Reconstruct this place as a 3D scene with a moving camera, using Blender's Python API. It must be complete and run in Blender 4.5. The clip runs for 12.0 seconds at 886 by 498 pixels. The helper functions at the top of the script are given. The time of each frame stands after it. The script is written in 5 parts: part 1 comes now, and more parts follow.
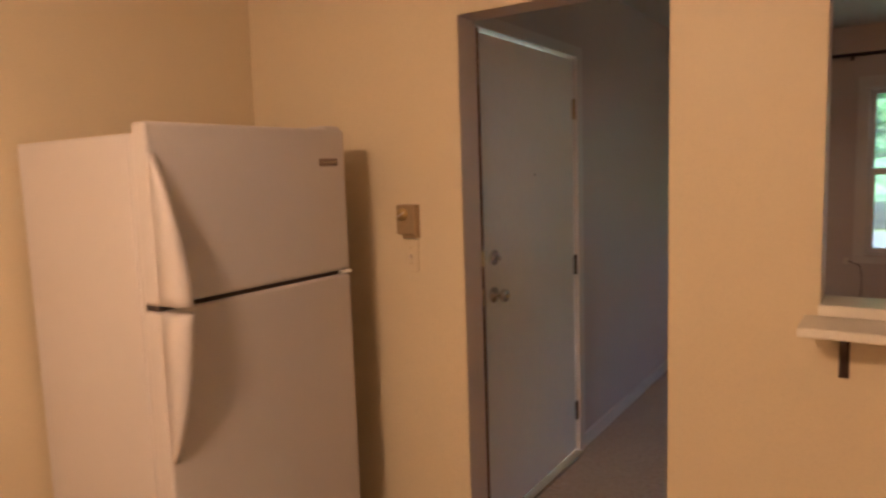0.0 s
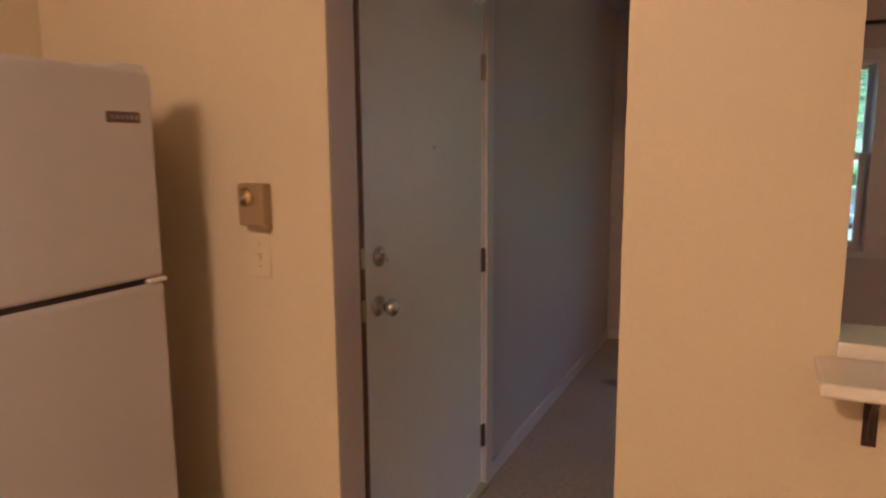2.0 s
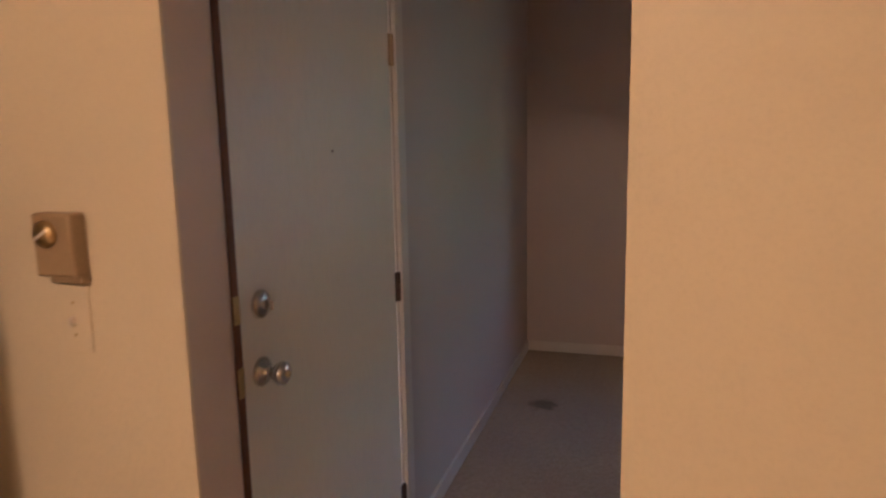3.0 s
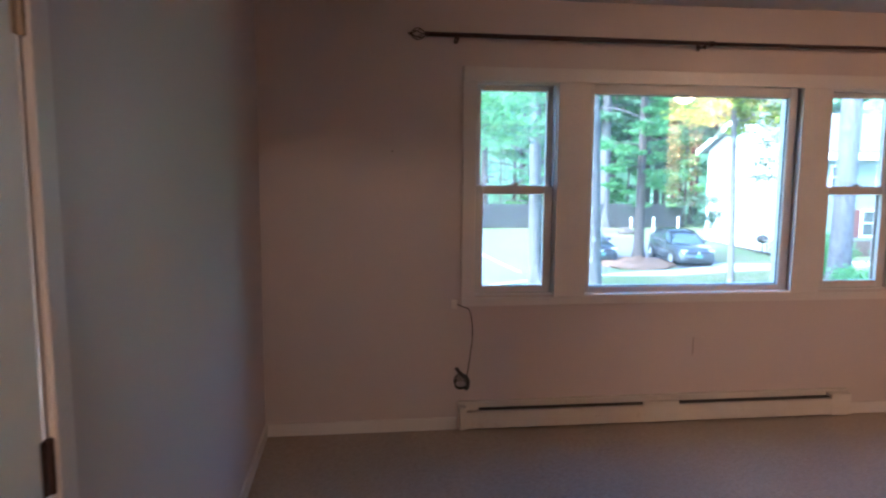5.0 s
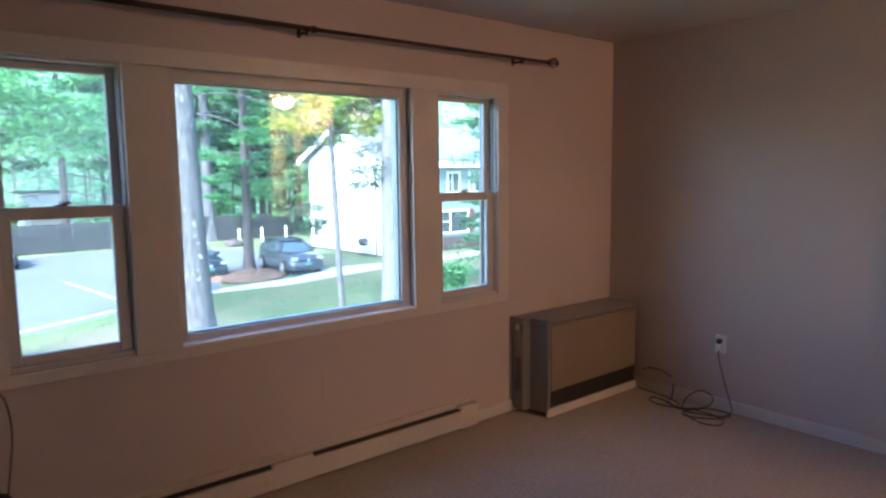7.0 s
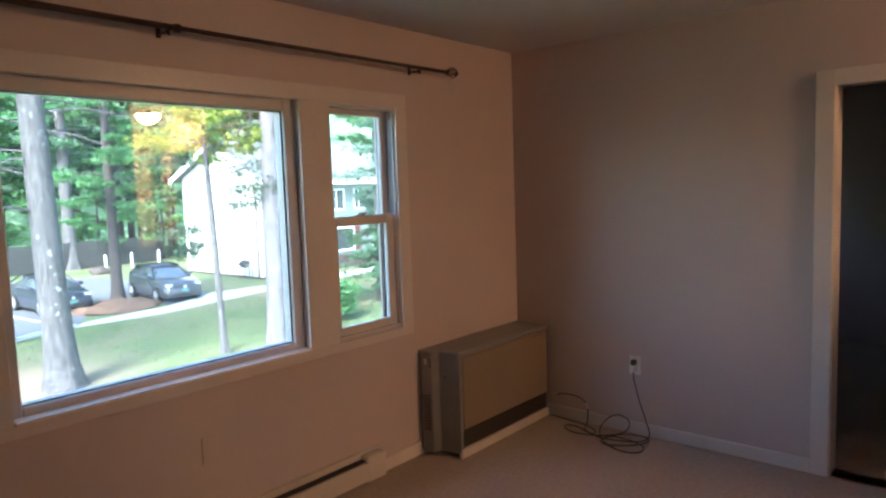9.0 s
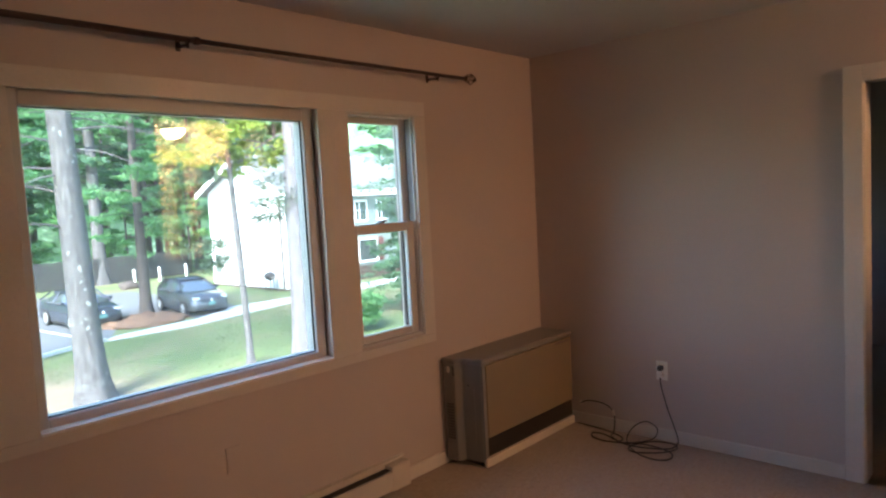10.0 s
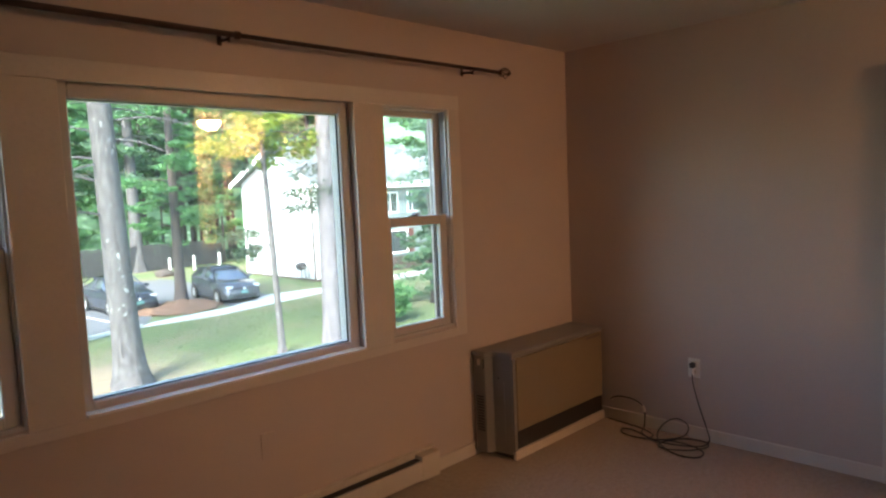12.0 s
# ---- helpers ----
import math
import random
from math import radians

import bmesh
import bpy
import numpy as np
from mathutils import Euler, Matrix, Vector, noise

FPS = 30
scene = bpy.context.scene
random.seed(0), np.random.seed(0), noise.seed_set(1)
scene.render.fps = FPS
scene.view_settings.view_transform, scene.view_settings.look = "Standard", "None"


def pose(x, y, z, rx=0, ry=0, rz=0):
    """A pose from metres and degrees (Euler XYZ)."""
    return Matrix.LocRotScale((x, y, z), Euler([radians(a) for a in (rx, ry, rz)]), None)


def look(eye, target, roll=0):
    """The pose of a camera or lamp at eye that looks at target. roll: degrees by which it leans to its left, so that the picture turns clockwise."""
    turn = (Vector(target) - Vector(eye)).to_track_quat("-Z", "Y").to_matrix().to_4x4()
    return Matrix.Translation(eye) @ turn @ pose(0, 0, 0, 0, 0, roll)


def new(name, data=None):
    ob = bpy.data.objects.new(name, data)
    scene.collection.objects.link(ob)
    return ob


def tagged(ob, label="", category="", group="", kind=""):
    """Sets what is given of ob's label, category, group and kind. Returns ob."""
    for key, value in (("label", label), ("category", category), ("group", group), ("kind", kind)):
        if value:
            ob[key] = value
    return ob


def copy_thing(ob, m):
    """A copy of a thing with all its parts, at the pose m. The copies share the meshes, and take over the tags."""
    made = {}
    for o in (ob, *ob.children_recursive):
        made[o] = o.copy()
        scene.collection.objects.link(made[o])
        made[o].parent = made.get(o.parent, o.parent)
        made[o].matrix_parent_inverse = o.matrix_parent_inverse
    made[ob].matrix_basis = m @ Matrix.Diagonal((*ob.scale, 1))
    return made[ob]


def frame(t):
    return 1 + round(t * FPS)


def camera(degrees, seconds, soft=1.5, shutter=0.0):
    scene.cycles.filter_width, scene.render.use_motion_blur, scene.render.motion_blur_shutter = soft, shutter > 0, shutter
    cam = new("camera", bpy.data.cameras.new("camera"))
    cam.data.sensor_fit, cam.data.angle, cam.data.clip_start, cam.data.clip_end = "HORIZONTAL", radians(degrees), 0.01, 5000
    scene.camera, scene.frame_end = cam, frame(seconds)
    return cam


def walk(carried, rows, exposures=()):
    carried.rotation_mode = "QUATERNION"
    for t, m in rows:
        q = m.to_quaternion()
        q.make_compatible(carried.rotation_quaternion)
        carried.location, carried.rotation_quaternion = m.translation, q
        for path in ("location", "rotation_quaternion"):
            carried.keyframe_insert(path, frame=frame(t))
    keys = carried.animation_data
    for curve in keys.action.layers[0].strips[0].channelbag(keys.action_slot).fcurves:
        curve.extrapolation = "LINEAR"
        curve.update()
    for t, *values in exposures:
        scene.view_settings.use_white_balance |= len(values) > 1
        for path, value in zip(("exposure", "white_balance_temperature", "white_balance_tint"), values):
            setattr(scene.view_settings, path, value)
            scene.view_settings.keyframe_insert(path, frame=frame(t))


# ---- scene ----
cam = camera(66.7, 12.0, 2.3, 0.4)
PATH = [
    (0, (1.342, -5.771, 1.503), (0.236, -4.121, 1.274), -1.9),
    (0.5, (1.276, -5.694, 1.491), (0.368, -3.927, 1.263), -2.0),
    (1, (1.235, -5.508, 1.478), (0.349, -3.734, 1.218), -1.9),
    (1.5, (1.176, -5.33, 1.485), (0.225, -3.592, 1.211), -1.4),
    (2, (1.049, -5.138, 1.474), (0.196, -3.354, 1.176), -0.4),
    (2.5, (0.932, -4.916, 1.494), (0.225, -3.074, 1.169), -0.2),
    (2.7, (0.892, -4.823, 1.486), (0.232, -2.963, 1.162), -0.7),
    (4.3, (0.521, -3.987, 1.555), (0.469, -2.005, 1.286), 0.0),
    (4.5, (0.53, -3.925, 1.556), (0.581, -1.943, 1.288), 0.1),
    (5, (0.548, -3.753, 1.537), (0.788, -1.782, 1.289), 0.4),
    (5.5, (0.584, -3.598, 1.529), (1.018, -1.66, 1.289), 0.4),
    (6, (0.622, -3.356, 1.56), (1.386, -1.527, 1.297), 1.0),
    (6.5, (0.737, -3.182, 1.534), (1.843, -1.532, 1.3), 0.2),
    (7, (0.878, -2.998, 1.532), (2.141, -1.462, 1.311), -0.7),
    (7.5, (0.969, -2.885, 1.531), (2.353, -1.457, 1.32), -0.3),
    (7.7, (0.985, -2.821, 1.508), (2.438, -1.462, 1.304), -0.7),
    (9.3, (1.11, -2.639, 1.566), (2.62, -1.339, 1.395), -2.1),
    (9.5, (1.112, -2.64, 1.553), (2.609, -1.324, 1.398), -2.7),
    (10, (1.12, -2.64, 1.544), (2.584, -1.286, 1.392), -3.1),
    (10.5, (1.106, -2.639, 1.549), (2.537, -1.252, 1.382), -3.3),
    (11, (1.107, -2.649, 1.544), (2.529, -1.253, 1.377), -3.0),
    (11.5, (1.103, -2.653, 1.55), (2.516, -1.248, 1.378), -2.8),
    (12, (1.093, -2.646, 1.55), (2.494, -1.229, 1.38), -2.5),
]
walk(cam, [(t, look(eye, target, roll)) for t, eye, target, roll in PATH],
     exposures=[(0.0, 3.35, 6000, 10), (1.0, 3.45, 5750, 10), (2.5, 3.35, 5500, 10), (4.5, 3.85, 4950, 10), (5.5, 3.5, 4850, 10), (6.5, 3.3, 4950, 10), (7.5, 3.25, 5300, 10), (9.5, 3.25, 5850, 10), (12.0, 3.1, 6450, 10)])

# ---- world, sun and lamps ----
world = bpy.data.worlds.new("world")
scene.world = world
world.use_nodes = True
wn = world.node_tree.nodes
sky = wn.new("ShaderNodeTexSky")
sky.sky_type = "NISHITA"
sky.sun_disc = False
sky.sun_elevation = radians(41.7)
sky.sun_rotation = radians(243.5)
world.node_tree.links.new(sky.outputs["Color"], wn["Background"].inputs["Color"])
wn["Background"].inputs["Strength"].default_value = 0.15

sun = new("sun", bpy.data.lights.new("sun", "SUN"))
sun.data.energy = 2.8
sun.data.angle = radians(25)
sun.data.color = (1.0, 0.95, 0.86)
sun.matrix_world = look((0, 0, 30), (20, 10, 30 - 20))

WARM = (1.0, 0.62, 0.36)
KITCHEN_GLOW, DINING_GLOW = 11.0, 42.0
DINING_WARM = (1.0, 0.52, 0.24)


# ---- materials ----
def principled(name):
    m = bpy.data.materials.new(name)
    m.use_nodes = True
    nt = m.node_tree
    return m, nt, nt.nodes["Principled BSDF"]


def ramp(nt, fac, stops):
    r = nt.nodes.new("ShaderNodeValToRGB")
    while len(r.color_ramp.elements) < len(stops):
        r.color_ramp.elements.new(0.5)
    for e, (p, c) in zip(r.color_ramp.elements, stops):
        e.position, e.color = p, (*c, 1)
    nt.links.new(fac, r.inputs["Fac"])
    return r.outputs["Color"]


def noise_tex(nt, scale, detail=4, rough=0.55, stretch=None):
    tc = nt.nodes.new("ShaderNodeTexCoord")
    mp = nt.nodes.new("ShaderNodeMapping")
    if stretch:
        mp.inputs["Scale"].default_value = stretch
    n = nt.nodes.new("ShaderNodeTexNoise")
    n.inputs["Scale"].default_value = scale
    n.inputs["Detail"].default_value = detail
    n.inputs["Roughness"].default_value = rough
    nt.links.new(tc.outputs["Object"], mp.inputs["Vector"])
    nt.links.new(mp.outputs["Vector"], n.inputs["Vector"])
    return n.outputs["Fac"]


def mix(nt, a, b, fac, how="MIX"):
    m = nt.nodes.new("ShaderNodeMix")
    m.data_type, m.blend_type = "RGBA", how
    for sock, v in ((m.inputs["A"], a), (m.inputs["B"], b)):
        if isinstance(v, tuple):
            sock.default_value = (*v, 1)
        else:
            nt.links.new(v, sock)
    if isinstance(fac, float):
        m.inputs["Factor"].default_value = fac
    else:
        nt.links.new(fac, m.inputs["Factor"])
    return m.outputs["Result"]


def bump(nt, bsdf, height, strength, distance=0.01):
    b = nt.nodes.new("ShaderNodeBump")
    b.inputs["Strength"].default_value = strength
    b.inputs["Distance"].default_value = distance
    nt.links.new(height, b.inputs["Height"])
    nt.links.new(b.outputs["Normal"], bsdf.inputs["Normal"])


def surface(name, col, rough=0.6, var=0.12, big=1.2, fine=60.0, relief=0.15, metal=0.0, depth=0.004, stretch=None, stain=None):
    """Colour with slow and fine variation, fine relief and uneven gloss."""
    m, nt, b = principled(name)
    lo = tuple(c * (1 - var) for c in col)
    hi = tuple(min(1, c * (1 + var)) for c in col)
    slow = noise_tex(nt, big, 5, 0.6, stretch)
    grain = noise_tex(nt, fine, 4, 0.6, stretch)
    c1 = ramp(nt, slow, [(0.3, lo), (0.7, hi)])
    c2 = mix(nt, c1, tuple(c * (1 - var) for c in col), ramp(nt, grain, [(0.45, (0, 0, 0)), (0.75, (1, 1, 1))]))
    if stain:
        c2 = mix(nt, c2, stain, ramp(nt, noise_tex(nt, big * 2.3, 6, 0.65), [(0.58, (0, 0, 0)), (0.72, (0.7, 0.7, 0.7))]))
    nt.links.new(c2, b.inputs["Base Color"])
    r = nt.nodes.new("ShaderNodeMapRange")
    r.inputs["To Min"].default_value = max(0.03, rough - 0.08)
    r.inputs["To Max"].default_value = min(1, rough + 0.08)
    nt.links.new(slow, r.inputs["Value"])
    nt.links.new(r.outputs["Result"], b.inputs["Roughness"])
    b.inputs["Metallic"].default_value = metal
    if relief:
        bump(nt, b, grain, relief, depth)
    return m


def leafy(name, dark, light, trans=0.35):
    """Leaves: each clump its own tint, light passing through."""
    m, nt, b = principled(name)
    g = nt.nodes.new("ShaderNodeNewGeometry")
    c = ramp(nt, g.outputs["Random Per Island"], [(0.0, dark), (0.6, tuple((a + 2 * d) / 3 for a, d in zip(dark, light))), (1.0, light)])
    nt.links.new(c, b.inputs["Base Color"])
    b.inputs["Roughness"].default_value = 0.55
    t = nt.nodes.new("ShaderNodeBsdfTranslucent")
    nt.links.new(c, t.inputs["Color"])
    mx = nt.nodes.new("ShaderNodeMixShader")
    mx.inputs["Fac"].default_value = trans
    nt.links.new(b.outputs[0], mx.inputs[1])
    nt.links.new(t.outputs[0], mx.inputs[2])
    nt.links.new(mx.outputs[0], nt.nodes["Material Output"].inputs["Surface"])
    return m


def pane_glass(name, mirror=0.08, veil=0.022):
    """Double glazing: a clear mirror-like reflection and an uneven veil that imitates glare haze."""
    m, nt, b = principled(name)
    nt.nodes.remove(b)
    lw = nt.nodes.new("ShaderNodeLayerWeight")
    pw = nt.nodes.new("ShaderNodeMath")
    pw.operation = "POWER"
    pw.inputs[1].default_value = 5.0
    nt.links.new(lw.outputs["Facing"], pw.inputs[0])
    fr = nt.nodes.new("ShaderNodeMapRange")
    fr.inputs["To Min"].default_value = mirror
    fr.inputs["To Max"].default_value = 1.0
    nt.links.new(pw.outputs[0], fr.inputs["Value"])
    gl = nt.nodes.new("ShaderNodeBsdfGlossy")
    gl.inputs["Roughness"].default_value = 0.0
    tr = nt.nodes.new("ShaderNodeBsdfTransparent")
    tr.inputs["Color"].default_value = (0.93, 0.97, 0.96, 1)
    # translucent veil puts haze into the pane and lifts the dark foliage behind
    haze_bsdf = nt.nodes.new("ShaderNodeBsdfTranslucent")
    haze_bsdf.inputs["Color"].default_value = (0.85, 0.87, 0.86, 1)
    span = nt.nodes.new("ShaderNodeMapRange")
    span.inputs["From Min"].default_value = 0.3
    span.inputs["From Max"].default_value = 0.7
    span.inputs["To Min"].default_value = veil * 0.75
    span.inputs["To Max"].default_value = veil * 1.25
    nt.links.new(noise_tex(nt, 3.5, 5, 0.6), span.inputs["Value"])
    veiled = nt.nodes.new("ShaderNodeMixShader")
    nt.links.new(span.outputs[0], veiled.inputs[0])
    nt.links.new(tr.outputs[0], veiled.inputs[1])
    nt.links.new(haze_bsdf.outputs[0], veiled.inputs[2])
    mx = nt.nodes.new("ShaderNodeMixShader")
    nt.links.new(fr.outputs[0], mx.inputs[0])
    nt.links.new(veiled.outputs[0], mx.inputs[1])
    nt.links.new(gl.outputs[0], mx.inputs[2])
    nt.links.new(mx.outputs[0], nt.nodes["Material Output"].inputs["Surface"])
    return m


def glow(name, col, strength):
    m, nt, b = principled(name)
    b.inputs["Base Color"].default_value = (0.9, 0.88, 0.84, 1)
    b.inputs["Emission Color"].default_value = (*col, 1)
    b.inputs["Emission Strength"].default_value = strength
    return m


M_WALL = surface("wall_paint", (0.53, 0.44, 0.41), 0.48, 0.035, 0.9, 140, 0.07, depth=0.002)
M_KWALL = surface("kitchen_wall_paint", (0.66, 0.56, 0.41), 0.5, 0.04, 0.9, 140, 0.05, depth=0.002)
M_TRACK = surface("window_channel", (0.20, 0.175, 0.18), 0.5, 0.1, 6, 100, 0.05)
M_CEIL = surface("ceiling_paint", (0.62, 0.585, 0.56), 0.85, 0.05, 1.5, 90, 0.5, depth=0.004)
# unseen ceiling, lightened to bounce lamp light into the kitchen shadows
M_KCEIL = surface("kitchen_ceiling_bounce_paint", (0.78, 0.74, 0.68), 0.8, 0.04, 1.5, 90, 0.3, depth=0.003)
M_TRIM = surface("trim_paint", (0.63, 0.57, 0.53), 0.35, 0.05, 3.0, 80, 0.08, depth=0.002)
M_STOOL = surface("gloss_sill_paint", (0.82, 0.80, 0.78), 0.16, 0.03, 4, 80, 0.04)
M_SASH = surface("sash_vinyl", (0.58, 0.545, 0.53), 0.38, 0.05, 4.0, 120, 0.05)
M_DOOR = surface("door_paint", (0.79, 0.765, 0.72), 0.42, 0.04, 1.6, 70, 0.10, depth=0.002, stretch=(1, 1, 0.3))
M_BROWN = surface("weatherstrip_wood", (0.16, 0.06, 0.035), 0.6, 0.25, 8, 60, 0.3)
M_FRIDGE = surface("fridge_enamel", (0.57, 0.535, 0.55), 0.33, 0.025, 2.0, 260, 0.07, depth=0.001)
M_GASKET = surface("gasket_rubber", (0.03, 0.02, 0.02), 0.7, 0.1, 5, 60, 0.1)
M_CHROME = surface("brushed_chrome", (0.62, 0.61, 0.60), 0.22, 0.08, 20, 200, 0.03, metal=1.0)
M_BRASS = surface("aged_brass", (0.55, 0.40, 0.20), 0.35, 0.2, 30, 150, 0.1, metal=1.0)
M_IRON = surface("dark_bronze", (0.045, 0.02, 0.017), 0.5, 0.2, 20, 150, 0.1, metal=0.2)
M_BADGE = surface("badge_plate", (0.20, 0.15, 0.14), 0.3, 0.1, 40, 200, 0.05, metal=0.6)
M_TAN = surface("tan_plastic", (0.32, 0.225, 0.13), 0.45, 0.08, 10, 120, 0.08)
M_IVORY = surface("ivory_plastic", (0.66, 0.58, 0.50), 0.4, 0.05, 10, 120, 0.05)
M_WHITEP = surface("white_plastic", (0.78, 0.76, 0.72), 0.35, 0.04, 10, 120, 0.04)
M_HGREY = surface("heater_grey_enamel", (0.215, 0.20, 0.19), 0.38, 0.06, 4, 120, 0.08)
M_HBEIGE = surface("heater_beige_enamel", (0.235, 0.18, 0.115), 0.4, 0.05, 3, 120, 0.08)
M_BLACK = surface("black_metal", (0.022, 0.02, 0.02), 0.5, 0.2, 12, 120, 0.1)
M_BBH = surface("baseboard_enamel", (0.60, 0.54, 0.48), 0.4, 0.06, 5, 90, 0.08, stain=(0.46, 0.38, 0.31))
M_CABLE = surface("cable_rubber", (0.03, 0.025, 0.022), 0.5, 0.15, 20, 80, 0.1)
M_LEDGE = surface("ledge_paint", (0.74, 0.70, 0.64), 0.35, 0.05, 4, 70, 0.1)
M_VINYL = surface("kitchen_vinyl", (0.40, 0.33, 0.26), 0.4, 0.12, 2, 40, 0.08, stain=(0.46, 0.39, 0.30))
M_SIDING = surface("white_siding", (0.82, 0.83, 0.84), 0.6, 0.03, 0.6, 20, 0.05)
# grey-green darkened: the shade on the house front is in this colour
M_SIDING2 = surface("grey_green_siding_shaded", (0.20, 0.235, 0.23), 0.6, 0.06, 0.8, 20, 0.05)
M_SHINGLE = surface("roof_shingle", (0.15, 0.16, 0.165), 0.85, 0.2, 2, 14, 0.4, depth=0.02)
M_BRICKW = surface("brown_brick", (0.085, 0.055, 0.045), 0.8, 0.2, 3, 12, 0.3)
M_SHUTTER = surface("red_brown_shutter_paint", (0.14, 0.045, 0.04), 0.5, 0.12, 3, 30, 0.1)
M_DARKGLASS = surface("dark_window_glass", (0.05, 0.06, 0.065), 0.06, 0.1, 1, 5, 0.0)
M_CARGREY = surface("grey_car_paint", (0.115, 0.122, 0.14), 0.16, 0.03, 2, 300, 0.0, metal=0.5)
M_CARDARK = surface("dark_car_paint", (0.06, 0.068, 0.09), 0.14, 0.03, 2, 300, 0.0, metal=0.4)
M_TYRE = surface("tyre_rubber", (0.02, 0.02, 0.02), 0.8, 0.1, 10, 60, 0.2)
M_RIM = surface("alloy_rim", (0.78, 0.78, 0.8), 0.4, 0.05, 10, 60, 0.0, metal=0.5)
M_LENS = surface("headlight_lens", (0.5, 0.54, 0.58), 0.08, 0.05, 10, 60, 0.0)
M_PLATE = surface("green_plate", (0.10, 0.24, 0.22), 0.4, 0.05, 10, 60, 0.0)
M_CARGLASS = surface("car_window_glass", (0.26, 0.29, 0.32), 0.06, 0.05, 1, 5, 0.0, metal=0.75)
M_GRILLE = surface("grille_brown", (0.055, 0.045, 0.038), 0.5, 0.2, 12, 120, 0.1)
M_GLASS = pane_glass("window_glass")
# stronger veil imitates the haze over the upper sashes
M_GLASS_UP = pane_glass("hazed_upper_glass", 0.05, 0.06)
M_LAMP = glow("lamp_glass", WARM, KITCHEN_GLOW)
M_LAMP2 = glow("dining_lamp_glass", DINING_WARM, DINING_GLOW)
M_PLANK = surface("fence_plank", (0.045, 0.044, 0.046), 0.8, 0.3, 1.2, 10, 0.3)
M_CONC = surface("concrete", (0.52, 0.53, 0.52), 0.85, 0.1, 0.8, 25, 0.3)
M_MULCH = surface("bark_mulch", (0.20, 0.115, 0.075), 0.95, 0.35, 4, 18, 1.0, depth=0.06)
M_LEAF = leafy("broad_leaves", (0.075, 0.20, 0.08), (0.20, 0.42, 0.15), 0.5)
# sunlight on this crown is put into the brighter yellow-green
M_LEAFY = leafy("sunlit_leaves", (0.14, 0.23, 0.04), (0.36, 0.45, 0.07), 0.55)
M_TURF = leafy("turf_blades", (0.135, 0.185, 0.075), (0.18, 0.225, 0.10), 0.3)
# shade of leaves against the white wall is put into this darker green
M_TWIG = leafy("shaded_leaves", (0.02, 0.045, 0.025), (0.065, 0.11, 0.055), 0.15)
M_NEEDLE = leafy("pine_needles", (0.075, 0.16, 0.09), (0.165, 0.30, 0.155), 0.45)


def carpet_mat():
    m, nt, b = principled("carpet_pile")
    v = nt.nodes.new("ShaderNodeTexVoronoi")
    v.inputs["Scale"].default_value = 160
    tc = nt.nodes.new("ShaderNodeTexCoord")
    nt.links.new(tc.outputs["Object"], v.inputs["Vector"])
    slow = noise_tex(nt, 1.6, 6, 0.65)
    mid = noise_tex(nt, 45, 5, 0.7)
    c = ramp(nt, slow, [(0.3, (0.33, 0.24, 0.18)), (0.7, (0.41, 0.305, 0.23))])
    c = mix(nt, c, (0.25, 0.185, 0.14), ramp(nt, mid, [(0.42, (0, 0, 0)), (0.68, (1, 1, 1))]))
    c = mix(nt, c, (0.48, 0.40, 0.33), ramp(nt, v.outputs["Distance"], [(0.0, (0.35, 0.35, 0.35)), (0.5, (0, 0, 0))]))
    # an old brown spill near the west wall
    ds = nt.nodes.new("ShaderNodeVectorMath")
    ds.operation = "DISTANCE"
    ds.inputs[1].default_value = (0.27, -1.0, 0.0)
    nt.links.new(tc.outputs["Object"], ds.inputs[0])
    edge = nt.nodes.new("ShaderNodeMath")
    edge.operation = "ADD"
    nt.links.new(ds.outputs["Value"], edge.inputs[0])
    wob = nt.nodes.new("ShaderNodeMath")
    wob.operation = "MULTIPLY"
    wob.inputs[1].default_value = 0.12
    nt.links.new(noise_tex(nt, 14, 3), wob.inputs[0])
    nt.links.new(wob.outputs[0], edge.inputs[1])
    c = mix(nt, c, (0.07, 0.038, 0.028), ramp(nt, edge.outputs[0], [(0.11, (0.85, 0.85, 0.85)), (0.15, (0, 0, 0))]))
    nt.links.new(c, b.inputs["Base Color"])
    b.inputs["Roughness"].default_value = 0.95
    b.inputs["Sheen Weight"].default_value = 0.25
    bump(nt, b, mid, 0.9, 0.008)
    return m


M_CARPET = carpet_mat()


def bark_mat(name, col, patch):
    m, nt, b = principled(name)
    ridges = noise_tex(nt, 15, 7, 0.72, (1, 1, 0.22))
    c = ramp(nt, ridges, [(0.38, tuple(a * 0.4 for a in col)), (0.5, tuple(a * 0.85 for a in col)), (0.64, tuple(a * 1.25 for a in col))])
    sp = noise_tex(nt, 8.5, 2, 0.5, (1, 1, 0.75))
    c = mix(nt, c, patch, ramp(nt, sp, [(0.66, (0, 0, 0)), (0.69, (0.85, 0.85, 0.85))]))
    nt.links.new(c, b.inputs["Base Color"])
    b.inputs["Roughness"].default_value = 0.9
    bump(nt, b, ridges, 0.9, 0.05)
    return m


M_BARK = bark_mat("pine_bark", (0.115, 0.108, 0.112), (0.34, 0.36, 0.35))
M_BARK2 = bark_mat("grey_bark", (0.145, 0.135, 0.15), (0.21, 0.20, 0.21))
M_BARKD = bark_mat("dark_bark", (0.095, 0.075, 0.068), (0.14, 0.12, 0.11))


